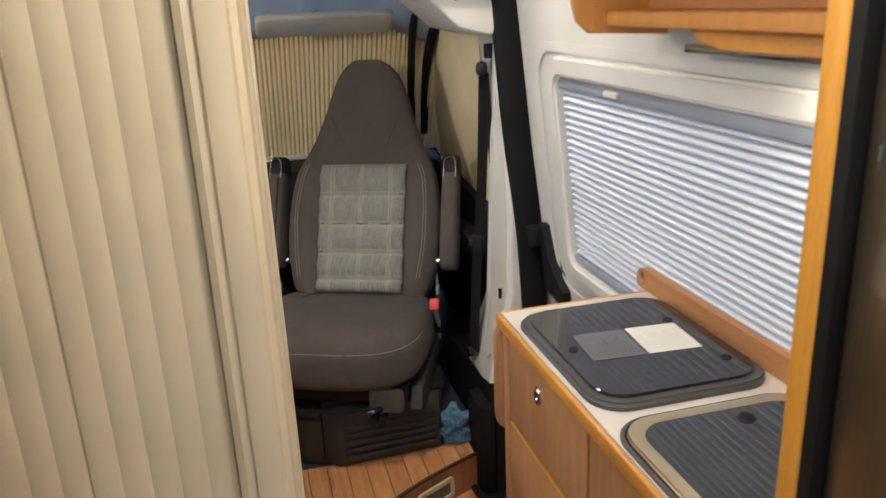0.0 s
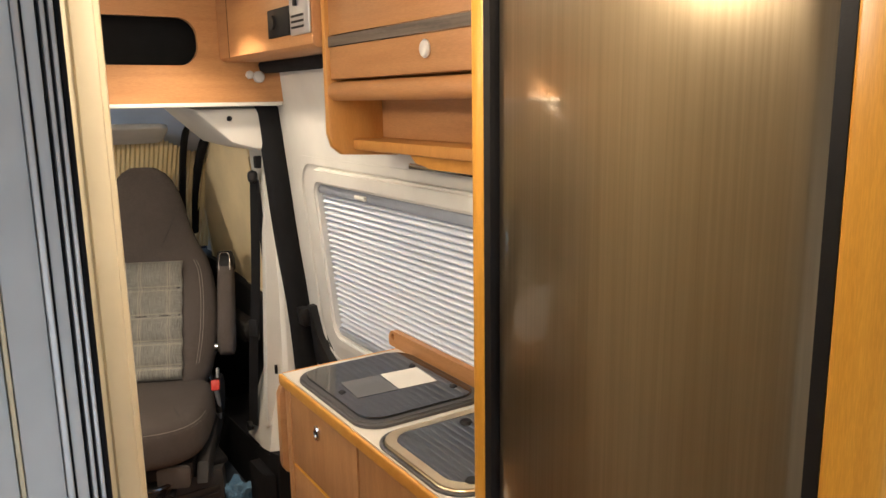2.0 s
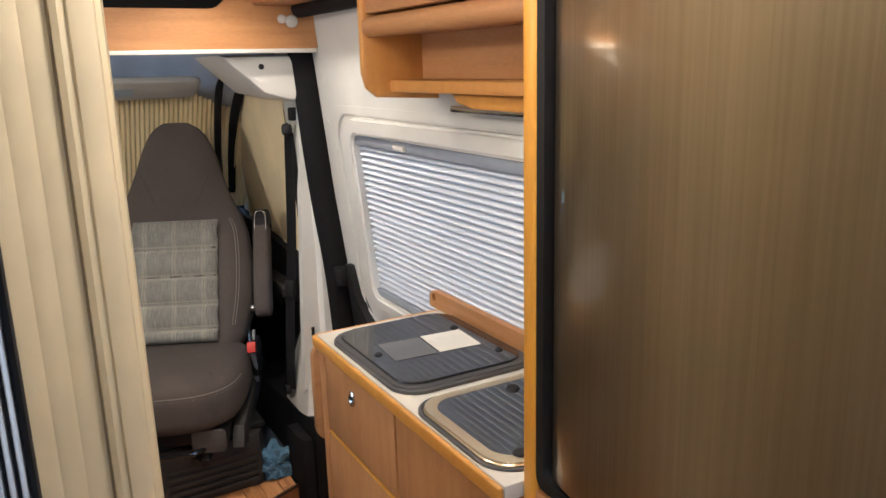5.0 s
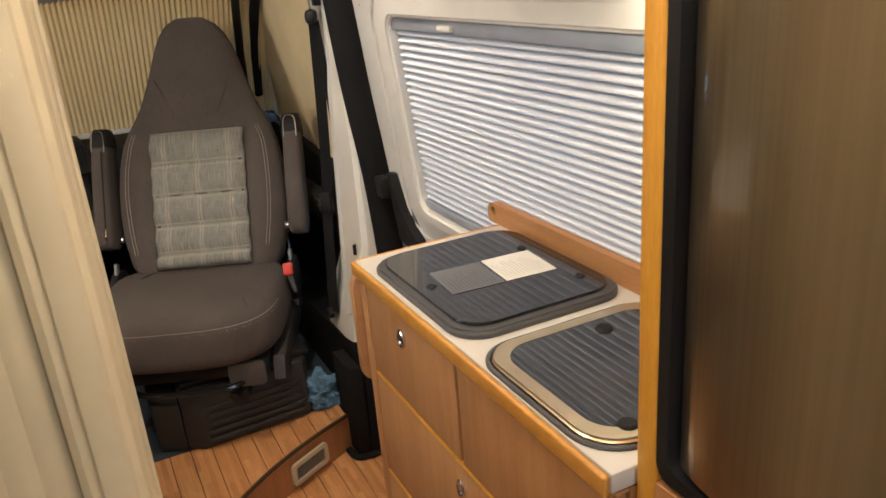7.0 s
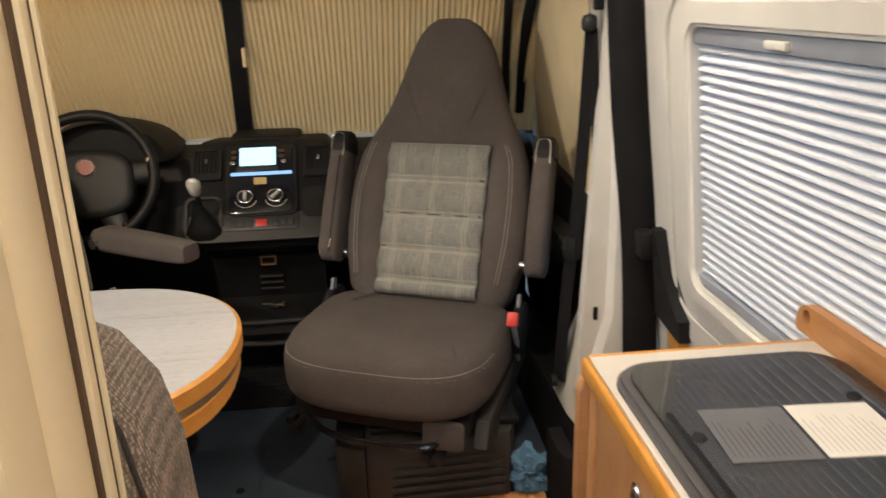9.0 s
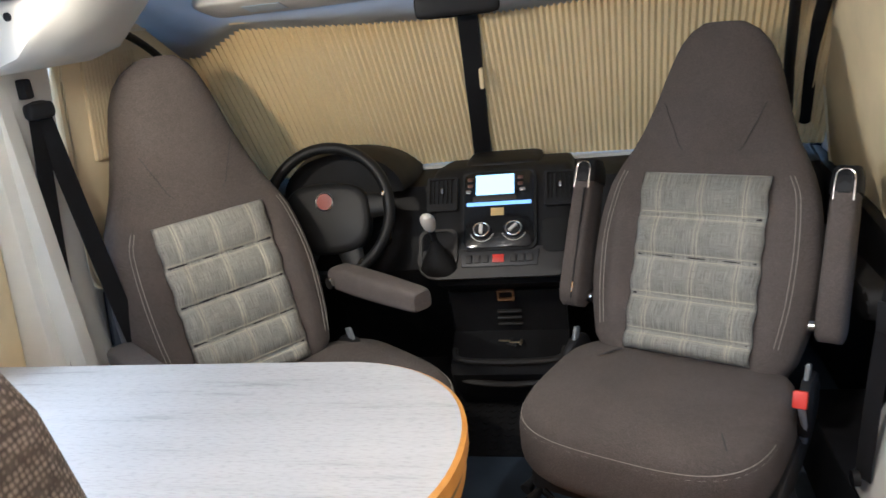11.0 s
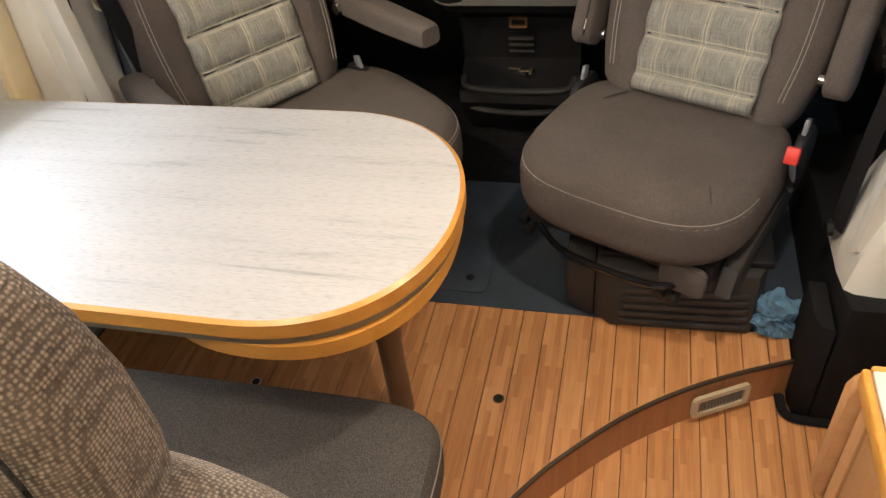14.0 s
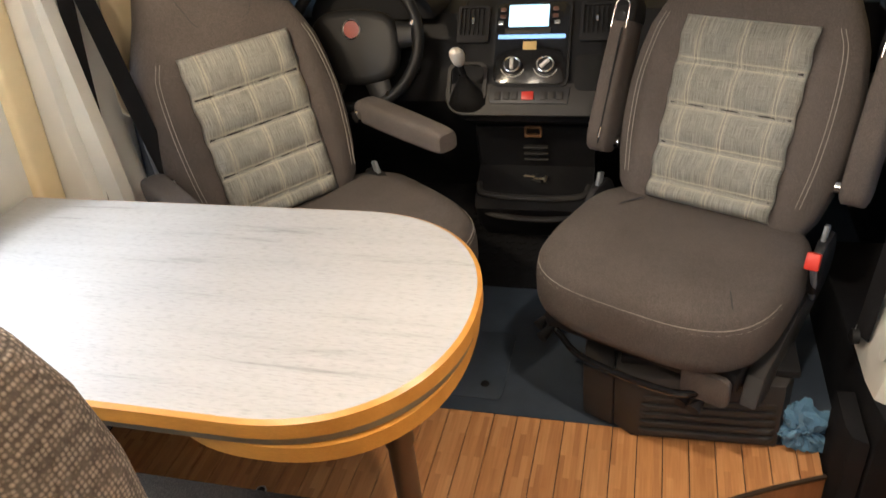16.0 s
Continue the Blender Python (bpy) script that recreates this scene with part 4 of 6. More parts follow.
# ---- fridge and its surround ----
FX = 0.628
sur = thing("fridge_surround", (0.78, 0.4, 0.0), "cherry-wood tall cabinet around the fridge", "tall cabinet")
part("front_post", box(FX, 0.934, 0.640, 0.6695, 0.0, 1.797, 0.006, 3), M_EDGE, sur, "orange-edged upright panel")
part("rear_post", box(FX - 0.006, 0.934, 0.060, 0.118, 0.0, 1.797, 0.006, 3), M_EDGE, sur, "orange-edged upright panel")
part("lower_door", box(FX, 0.934, 0.119, 0.641, 0.02, 0.872, 0.004), M_OAK, sur)
fr = thing("fridge", (0.78, 0.38, 0.875), "tall fridge with a glossy bronze door", "fridge")
part("case", box(FX + 0.03, 0.934, 0.121, 0.640, 0.876, 1.79), M_BLACK, fr)
part("door_frame", holed(rrect(0.121, 0.6405, 0.878, 1.785, 0.02), [rrect(0.136, 0.6255, 0.893, 1.772, 0.02)], FX + 0.002, FX + 0.03, "x"), M_BLACK, fr, "black rubber frame")
ys = [0.1365, 0.139, 0.146] + list(np.linspace(0.16, 0.575, 40)) + list(0.575 + 0.0495 * np.sin(np.linspace(0.1, 1.0, 14) * math.pi / 2))
prof = []
for y in ys:
    d = 0.012 + 0.004 * math.sin(math.pi * (y - 0.1365) / 0.488)
    if y > 0.53:
        d -= 0.020 * (1 - math.sqrt(max(0.0, 1 - ((y - 0.53) / 0.0950) ** 2)))
    if y < 0.16:
        d -= 0.006 * ((0.16 - y) / 0.0235) ** 2
    prof.append((y, FX + 0.003 - d + 0.010))
part("door", loft([[(x, y, z) for y, x in prof] + [(FX + 0.028, ys[-1], z), (FX + 0.028, ys[0], z)] for z in (0.900, 1.768)]), M_FRIDGE, fr, "glossy dark bronze door")

# ---- overhead kitchen cabinet ----
OX = 0.70
oh = thing("overhead_cabinet", (0.78, 1.0, 1.385), "cherry-wood overhead cabinet with a flap and an open shelf", "wall cabinet")
part("side_panel", prism([(OX - 0.001, 1.797), (OX - 0.001, 1.43), (OX + 0.007, 1.402), (OX + 0.03, 1.383), (0.872, 1.375), (0.833, 1.797)], 1.312, 1.332, "y", 0.005), M_EDGEO, oh)
part("shelf_board", box(OX + 0.055, 0.872, 0.672, 1.311, 1.393, 1.416, 0.004), M_EDGEO, oh)
part("back_panel", box(0.832, 0.842, 0.672, 1.311, 1.417, 1.79), M_OAKX, oh)
part("bottom_board", box(OX + 0.051, 0.8315, 0.672, 1.311, 1.506, 1.520), M_OAKX, oh)
bm = prism([(OX + 0.018 + 0.020 * math.cos(a), 1.520 + 0.020 * math.sin(a)) for a in (radians(100 + 200 * k / 14) for k in range(15))] + [(OX + 0.05, 1.502), (OX + 0.05, 1.541)], 0.674, 1.310, "y", 0.002)
part("grip_roll", bm, M_OAKX, oh, "rounded wooden grip rail")
fl = part("flap_door", box(OX + 0.006, OX + 0.026, 0.676, 1.310, 1.5445, 1.79, 0.005), M_OAKX, oh)
part("stripe", box(OX + 0.0045, OX + 0.0062, 0.676, 1.3095, 1.613, 1.6335), M_STRIPE, fl, "dark grained inlay stripe")
for z in (1.6112, 1.6337):
    part("chrome_line", box(OX + 0.0035, OX + 0.0062, 0.676, 1.3095, z, z + 0.002), M_CHROME, fl, "thin chrome line")
part("push_knob", loft([[(OX + 0.006 - h, 0.912 + r * math.cos(a), 1.586 + 1.15 * r * math.sin(a)) for a in (2 * math.pi * k / 24 for k in range(24))] for r, h in ((0.013, 0), (0.014, 0.004), (0.011, 0.008), (0.004, 0.0095))]), M_KNOBW, fl, "round pale push knob")
lampk = thing("under_cabinet_lamp", (0.80, 0.9, 1.36), "small chrome strip lamp under the overhead cabinet", "lamp")
part("bracket", prism([(1.10, 1.392), (1.075, 1.374), (1.02, 1.368), (0.68, 1.364), (0.68, 1.392)], OX + 0.075, 0.875, "x", 0.004), M_EDGEX, lampk, "wooden lamp board")
part("housing", box(0.83, 0.855, 0.70, 1.20, 1.352, 1.3655, 0.004), M_CHROME, lampk)
part("tube", box(0.8275, 0.8295, 0.70, 0.86, 1.3545, 1.3625), M_LAMPW, lampk, "lit strip")
lk = new("kitchen_strip_light", bpy.data.lights.new("kitchen_strip_light", "AREA"))
lk.data.shape, lk.data.size, lk.data.size_y, lk.data.energy, lk.data.color = "RECTANGLE", 0.26, 0.02, 0.5, (1.0, 0.86, 0.62)
lk.matrix_world = look((0.815, 0.88, 1.35), (0.80, 0.881, 0.9), 90)

# ---- overhead panels towards the cab ----
cabp = thing("cab_overhead_panel", (0.0, 2.02, 1.49), "cherry-wood panel over the cab with dark storage openings", "panel", kind="structure")
opens = [rrect(-0.60, -0.04, 1.603, 1.733, 0.055, 8), rrect(0.04, 0.622, 1.603, 1.733, 0.055, 8)]
part("panel", holed([(-0.90, 1.50), (0.865, 1.50), (0.84, 1.797), (-0.88, 1.797)], opens, 2.0, 2.02, "y"), M_OAKL, cabp)
part("white_edge", box(-0.90, 0.862, 1.996, 2.022, 1.488, 1.4995, 0.003), M_WHITE, cabp, "white bottom edging")
# black sheet behind the openings, its colour standing in for shade
part("storage_shade_sheet", box(-0.85, 0.82, 2.30, 2.32, 1.58, 1.797), M_DARKHOLE, cabp, "black sheet standing in for the shade inside the storage openings")
for x, z, r in ((0.70, 1.728, 0.012), (0.765, 1.578, 0.012), (0.792, 1.572, 0.017)):
    part("button_cap", loft([[(x + q * math.cos(a), 2.0 - h, z + q * math.sin(a)) for a in (2 * math.pi * k / 20 for k in range(20))] for q, h in ((r, 0), (r, 0.006), (r * 0.8, 0.010), (r * 0.3, 0.011))]), M_KNOBW, cabp, "round white button cap")
sc = thing("side_overhead_cabinet", (0.80, 1.7, 1.63), "cherry-wood locker along the roof edge with control panels", "wall cabinet")
part("locker", prism([(0.68, 1.797), (0.68, 1.622), (0.690, 1.614), (0.86, 1.614), (0.84, 1.797)], 1.333, 1.999, "y", 0.003), M_OAKX, sc)
part("joint", box(0.6788, 0.681, 1.905, 1.907, 1.62, 1.797), M_SEAM, sc)
cp = part("control_panel", box(0.674, 0.6795, 1.45, 1.585, 1.648, 1.712, 0.004), M_BLACK, sc, "black control panel")
part("dial", disc_tube((0.6738, 1.545, 1.682), (-1, 0, 0), 0.016, 0.006, 20), M_DARKGREY, cp)
hp = part("heater_panel", box(0.673, 0.6795, 1.334, 1.441, 1.644, 1.757, 0.003), M_ALU, sc, "silver control panel with black marks")
for k in range(3):
    part("mark", box(0.6722, 0.6732, 1.36, 1.43, 1.658 + k * 0.012, 1.663 + k * 0.012), M_BLACK, hp)
part("switch", box(0.667, 0.6725, 1.392, 1.407, 1.705, 1.735, 0.002), M_BLACK, hp)

# ---- ceiling lamps ----
for k, (x, y, z, watt) in enumerate(CEILING_LAMPS):
    cl = thing("ceiling_lamp", (x, y, z), "round chrome ceiling spot lamp, switched on", "lamp", group="ceiling lamps")
    top_z = 1.775 if k == 1 else 1.80
    if k == 1:
        part("collar", disc_tube((x, y, 1.7755), (0, 0, 1), 0.05, 0.024, 28, 0.054), M_WHITE, cl, "white plastic collar")
    part("ring", disc_tube((x, y, top_z - 0.018), (0, 0, 1), 0.042, 0.018, 28, 0.046), M_CHROME, cl)
    part("glass", disc_tube((x, y, top_z - 0.0205), (0, 0, 1), 0.034, 0.002, 24), M_LAMP, cl, "lit lens")
    if k in (0, 2):      # frosted dome that throws light to the sides
        part("dome", loft([[(x + r * math.cos(a), y + r * math.sin(a), top_z - 0.021 - h) for a in (2 * math.pi * j / 24 for j in range(24))] for r, h in ((0.033, 0.0), (0.031, 0.006), (0.024, 0.012), (0.012, 0.016), (0.003, 0.017))]), M_LAMP, cl, "lit frosted dome")
        li = new("ceiling_light", bpy.data.lights.new("ceiling_light", "POINT"))
        li.data.shadow_soft_size, li.data.energy, li.data.color = 0.05, watt, WARM
        li.matrix_world = Matrix.Translation((x, y, top_z - 0.095))
    else:
        li = new("ceiling_light", bpy.data.lights.new("ceiling_light", "AREA"))
        li.data.shape, li.data.size, li.data.energy, li.data.color = "DISK", 0.07, watt, WARM
        li.data.spread = radians(125)
        li.matrix_world = Matrix.Translation((x, y, top_z - 0.024))

x, y, z, watt = READING_LAMP
rl = thing("reading_lamp", (x, y, z), "small chrome reading spot hanging from the roof edge, switched on", "lamp")
part("arm", tube([(x - 0.02, y - 0.006, z + 0.02), (x - 0.02, y - 0.006, 1.799)], 0.008), M_CHROME, rl)
part("shade", disc_tube((x - 0.03, y - 0.01, z + 0.02), (0.64, 0.76, -0.12), 0.022, 0.04, 20, 0.028), M_CHROME, rl)
li = new("reading_light", bpy.data.lights.new("reading_light", "SPOT"))
li.data.spot_size, li.data.spot_blend = radians(112), 0.7
li.data.shadow_soft_size, li.data.energy, li.data.color = 0.025, watt, (1.0, 0.76, 0.48)
li.matrix_world = look((x + 0.03, y + 0.02, z + 0.02), (0.05, 3.05, 0.98))

# daylight entering by the dinette window
wl = new("window_daylight", bpy.data.lights.new("window_daylight", "AREA"))
wl.data.shape, wl.data.size, wl.data.size_y, wl.data.energy, wl.data.color = "RECTANGLE", 0.78, 0.46, WINDOW_LIGHT, (0.72, 0.86, 1.0)
wl.matrix_world = look((-0.875, 1.43, 1.155), (0.5, 1.43, 1.10))

# daylight entering by the two rear windows
for x in (-0.365, 0.365):
    rw = new("rear_daylight", bpy.data.lights.new("rear_daylight", "AREA"))
    rw.data.shape, rw.data.size, rw.data.size_y, rw.data.energy, rw.data.color = "RECTANGLE", 0.52, 0.60, REAR_LIGHT / 2, (0.72, 0.86, 1.0)
    rw.matrix_world = look((x, -1.295, 1.175), (x, 0.0, 1.12))

# ---- dinette: table, leg, bench ----
TZ = 0.80


def table_poly(x0, grow=0.0, square=True):
    cx, cy, rx, ry = -0.185, 1.716, 0.281 + grow, 0.268 + grow
    pts = [(cx + rx * math.copysign(abs(math.cos(a)) ** 0.86, math.cos(a)), cy + ry * math.copysign(abs(math.sin(a)) ** 0.93, math.sin(a))) for a in (radians(-90 + 180 * k / 40) for k in range(41))]
    return pts + ([(x0, cy + ry), (x0, cy - ry)] if square else [(x0 + 0.05, cy + ry * 0.99), (x0, cy + ry * 0.7), (x0 - 0.03, cy), (x0, cy - ry * 0.7), (x0 + 0.05, cy - ry * 0.99)])


tab = thing("dinette_table", (-0.42, 1.71, FL), "round-ended dinette table with pale stone-look top and orange edging", "table")
part("tabletop", prism(table_poly(-0.925, -0.004), TZ - 0.027, TZ, "z", 0.001), M_LAM, tab, "pale stone-look laminate top")
o, i = table_poly(-0.92, 0.003), table_poly(-0.92, -0.0045)
part("edging", loft([[(x, y, z) for x, y in lp] for lp, z in ((i, TZ - 0.029), (o, TZ - 0.029), (o, TZ - 0.004), (i, TZ + 0.0002))], cap=False), M_EDGEX, tab, "orange wooden edging")
part("spacer", prism(table_poly(-0.88, -0.003), TZ - 0.046, TZ - 0.0275, "z"), M_TAUPE, tab, "taupe spacer layer")
part("leaf", prism([(-0.15 + u, 1.712 + v) for u, v in supell(0.240, 0.262, 2.3, 64)], TZ - 0.074, TZ - 0.0465, "z", 0.005, 3), M_EDGEX, tab, "orange-edged swing-out leaf")
leg = part("leg", disc_tube((-0.115, 1.83, FL), (0, 0, 1), 0.026, TZ - 0.074 - FL, 24), M_POLE, tab, "bronze metal leg")
part("leg_sleeve", disc_tube((-0.115, 1.83, FL + 0.24), (0, 0, 1), 0.030, TZ - 0.074 - FL - 0.24, 24, bev=0.003), M_POLE, leg)
part("wall_rail", box(-0.93, -0.915, 1.46, 1.96, TZ - 0.06, TZ - 0.028), M_ALU, tab)
for x, y in ((0.095, 1.884), (-0.487, 1.847)):
    fs = thing("floor_socket", (x, y, FL), "small round floor socket for the table leg", "floor socket", group="floor sockets")
    part("collar", disc_tube((x, y, FL + 0.0002), (0, 0, 1), 0.013, 0.0012, 20), M_SEAM if x > 0 else M_KNOBW, fs)
    part("hole", disc_tube((x, y, FL + 0.0012), (0, 0, 1), 0.010, 0.0006, 20), M_DARKHOLE, fs)

bench = thing("dinette_bench", (-0.4, 1.25, FL), "upholstered dinette bench in brown tweed and grey cloth", "bench")
part("base_box", box(-0.93, 0.055, 0.89, 1.47, FL, 0.395, 0.006), M_OAKL, bench, "wooden bench box")
part("base_edge", box(0.0555, 0.068, 1.44, 1.475, FL, 0.395, 0.004), M_EDGE, bench, "orange edging")
part("seat_cushion", pillow(-0.93, 0.092, 0.99, 1.572, 0.397, 0.520, e=9, ez=4, n=64), M_BENCH, bench, "dark grey woven seat cushion")
part("piping", tube([(-0.93 + 0.511 + u, 1.281 + v, 0.487) for u, v in supell(0.5095, 0.2895, 9, 96)] + [(-0.419 + 0.5095, 1.281, 0.487)], 0.0022, 6), M_THREAD, bench, "pale seam thread")


def bench_ring(z, hw, hd, y, e):
    return [(-0.365 + u, y + v, z) for u, v in supell(hw, hd, e, 72)]


BACK = ((0.50, 0.52, 0.075), (0.56, 0.535, 0.085), (0.75, 0.543, 0.090), (0.95, 0.543, 0.089), (1.02, 0.540, 0.085), (1.07, 0.530, 0.077), (1.105, 0.510, 0.064), (1.125, 0.480, 0.048), (1.135, 0.43, 0.03))
part("backrest", loft([bench_ring(z, hw, hd, 1.018, 5) for z, hw, hd in BACK]), M_TWEED, bench, "brown tweed backrest")
HEAD = ((1.05, 0.430, 0.050), (1.10, 0.450, 0.059), (1.16, 0.458, 0.062), (1.21, 0.457, 0.061), (1.255, 0.448, 0.056), (1.288, 0.432, 0.048), (1.312, 0.408, 0.038), (1.326, 0.375, 0.026), (1.332, 0.33, 0.012))
part("head_cushion", loft([bench_ring(z, hw, hd, 1.028, 4.0) for z, hw, hd in HEAD]), M_TWEED, bench, "brown tweed head cushion")
part("head_piping", tube([(-0.365 + hw * 0.955, 1.028 - hd * 0.72, z) for z, hw, hd in HEAD], 0.0016, 6), M_SEATS, bench, "dark piping seam")
for lean, mat, lab in ((-0.60, M_SEATS, "dark piping seam"), (0.35, M_STITCH, "pale stitched seam")):
    part("back_piping", tube([(-0.365 + hw * 0.985, 1.018 + hd * lean, z) for z, hw, hd in BACK[1:-1]], 0.0022 if lean < 0 else 0.0012, 6), mat, bench, lab)

# ---- cab seats ----
def captain_seat(name, base, rz, rec, label, arms, fwd=0.0, tall=1.0, wide=0.0, deep=1.0, soft=1.0):
    """A swivel cab seat that faces local -y; its origin is on the floor under the foot of the backrest pad."""
    seat = thing(name, base, label, "seat", group="cab seats", rz=rz)
    ca, sa = math.cos(rec), math.sin(rec)
    foot = Vector((0, 0, 0.424))
    up, back = Vector((0, sa, ca)), Vector((0, ca, -sa))

    def on_back(u, h, w):
        return foot + Vector((u, 0, 0)) + up * h + back * w
    table = [(-0.05, 0.17, 0.035), (-0.03, 0.205, 0.05), (0.02, 0.232, 0.058), (0.10, 0.252, 0.062), (0.18, 0.261, 0.062), (0.26, 0.260, 0.060), (0.34, 0.251, 0.057), (0.40, 0.240, 0.055),
             (0.45, 0.223, 0.052), (0.49, 0.203, 0.050), (0.53, 0.183, 0.049), (0.57, 0.168, 0.048), (0.62, 0.151, 0.047), (0.67, 0.137, 0.046), (0.715, 0.121, 0.043), (0.75, 0.103, 0.038), (0.775, 0.080, 0.030), (0.79, 0.05, 0.018)]
    rings = []
    for h, hw, hd in table:
        h = h if h < 0.45 else 0.45 + (h - 0.45) * tall
        hd *= deep
        ring = []
        for u, v in supell(hw, hd, 3.2, 56):
            w = hd + 0.012 + v
            if v < 0:
                k = min(1.0, max(0.0, (abs(u) - 0.12) / 0.07)) * min(1.0, max(0.0, (0.50 - h) / 0.14)) * min(1, max(0, (h + 0.05) / 0.08))
                w -= 0.030 * k * k * (3 - 2 * k)
                if h > 0.52:
                    w -= 0.018 * min(1.0, (h - 0.52) / 0.1) * max(0, 1 - (u / 0.14) ** 2)
            ring.append(on_back(u, h, w))
        rings.append(ring)
    part("backrest", loft(rings), M_SEATF, seat, "", True)
    # quilted check panel
    bm = bmesh.new()
    uv = bm.loops.layers.uv.new("UVMap")
    nu, nv = 36, 60
    lines = (0.0, 0.105, 0.31, 0.53, 0.76, 1.0)

    def puff(s, t):
        for a, b in zip(lines, lines[1:]):
            if a <= t <= b:
                q = (t - a) / (b - a)
                vv = math.sin(math.pi * q ** 0.9) ** 0.62
                break
        x = min(abs(s - c) for c in (0.16, 0.5, 0.84)) / 0.10
        hh = min(1.0, x) ** 0.5
        edge = min(1.0, 12 * min(s, 1 - s))
        return (0.034 * soft * vv * (0.84 + 0.16 * hh) + 0.001) * (0.35 + 0.65 * edge)
    grid = []
    for j in range(nv + 1):
        row = []
        for i in range(nu + 1):
            s, t = i / nu, j / nv
            wob = 0.0018 * math.sin(37 * t + 3 * s)
            side = (s - 0.5) * 2
            row.append(bm.verts.new(on_back((s - 0.5) * 0.293 + wob * side, t * 0.43, 0.004 - puff(s, t))))
        grid.append(row)
    for j in range(nv):
        for i in range(nu):
            f = bm.faces.new((grid[j][i], grid[j][i + 1], grid[j + 1][i + 1], grid[j + 1][i]))
            for loop, (a, b) in zip(f.loops, ((i, j), (i + 1, j), (i + 1, j + 1), (i, j + 1))):
                loop[uv].uv = (a / nu, b / nv)
    me = bpy.data.meshes.new("check_panel")
    bmesh.ops.solidify(bm, geom=bm.faces[:], thickness=-0.012)
    bm.to_mesh(me)
    bm.free()
    me.materials.append(M_PLAID)
    me.polygons.foreach_set("use_smooth", [True] * len(me.polygons))
    pan = new("check_panel", me)
    pan.parent = seat
    pan["label"] = "quilted grey-green checked cloth panel"
    for t in lines[1:-1]:
        # dark tube laid in each crease to paint the shade between rolls
        part("crease_shade", tube([on_back((s - 0.5) * 0.285, t * 0.43 + 0.002, 0.0028 - puff(s, t) - 0.0012 * math.sin(23 * s + 40 * t)) for s in np.linspace(0.02, 0.98, 30)], 0.0044, 6), M_SEATS, seat, "dark tube standing in for the shade between the quilted rolls", True)
        for e in (-0.014, 0.016):
            part("quilt_stitch", tube([on_back((s - 0.5) * 0.29, (t + e) * 0.43, 0.0036 - puff(s, t + e)) for s in np.linspace(0.01, 0.99, 40)], 0.0010, 5), M_STITCH, seat, "pale double stitching", True)
    for s in (0.16, 0.5, 0.84):
        for e in (-0.012, 0.012):
            part("quilt_stitch", tube([on_back((s + e - 0.5) * 0.293, t * 0.43, 0.0036 - puff(s + e, t)) for t in np.linspace(0.005, 0.995, 90)], 0.0009, 5, up=(1, 0, 0)), M_STITCH, seat, "pale double stitching", True)
    # seams
    w0 = lambda u, h: 0.0135 - 0.012 * min(1.0, max(0.0, (h - 0.5) / 0.1))
    part("headrest_seam", tube(smooth_path([on_back(u, h, w0(u, h)) for u, h in ((-0.118, 0.60), (-0.09, 0.535), (-0.062, 0.485), (0, 0.478), (0.062, 0.485), (0.09, 0.535), (0.118, 0.60))], 5), 0.0011, 6), M_SEATS, seat, "dark seam", True)
    for sd in (-1, 1):
        for e in (0.0, 0.009):
            part("side_seam", tube(smooth_path([on_back(sd * (u - e), h, -0.021 if h < 0.38 else -0.006) for u, h in ((0.205, 0.05), (0.218, 0.15), (0.222, 0.27), (0.212, 0.38), (0.195, 0.43))], 5), 0.0010, 6), M_THREAD, seat, "pale stitched seam", True)
    # cushion
    cush = pillow(-0.285, 0.262 + wide, -0.41 - fwd, 0.12, 0.240, 0.428, e=3.3, ez=3.2, n=56, m=16)
    for v in cush.verts:
        if v.co.z < 0.33:
            v.co.z = 0.33 + (v.co.z - 0.33) * 0.78
        if v.co.z > 0.35:
            r2 = (v.co.x + 0.01) ** 2 / 0.07 + (v.co.y + 0.13) ** 2 / 0.09
            dip = max(0.0, min(1.0, (v.co.y + 0.24) / 0.20)) * math.exp(-(v.co.x / 0.20) ** 4)
            v.co.z += 0.012 * math.exp(-r2 * 0.8) - 0.018 * max(0.0, (v.co.y + 0.05) / 0.17) - 0.016 * dip * dip * (3 - 2 * dip)
    part("seat_cushion", cush, M_SEATF, seat, "", True)
    for zz, gr in ((0.393, -0.0064), (0.384, -0.0044)):
        ring = [(-0.0115 + wide / 2 + u, -0.145 - fwd / 2 + v, zz) for u, v in supell(0.2735 + wide / 2 + gr, 0.265 + fwd / 2 + gr, 3.3, 80)]
        part("cushion_seam", tube(ring[42:79], 0.0011, 6), M_THREAD, seat, "pale stitched seam", True)
    part("skirt_flap", prism(rrect(0.115, 0.215, 0.198, 0.268, 0.012), -0.368 - fwd, -0.352 - fwd, "y", 0.004), M_SEATF, seat, "cloth corner flap", True)
    # swivel and slide below the cushion
    part("seat_frame", box(-0.24, 0.22, -0.33, 0.12, 0.205, 0.262, 0.012), M_BLACK, seat, "black steel seat frame", True)
    part("side_skirt", prism([(-0.30, 0.25), (0.10, 0.30), (0.12, 0.22), (-0.26, 0.165), (-0.33, 0.19)], 0.225, 0.262, "x", 0.006), M_DARKGREY, seat, "", True)
    part("slide_bar", tube(smooth_path([(-0.20, -0.34, 0.215), (-0.1, -0.385, 0.205), (0.1, -0.385, 0.205), (0.18, -0.34, 0.215)], 5), 0.008, 8), M_PIANO, seat, "", True)
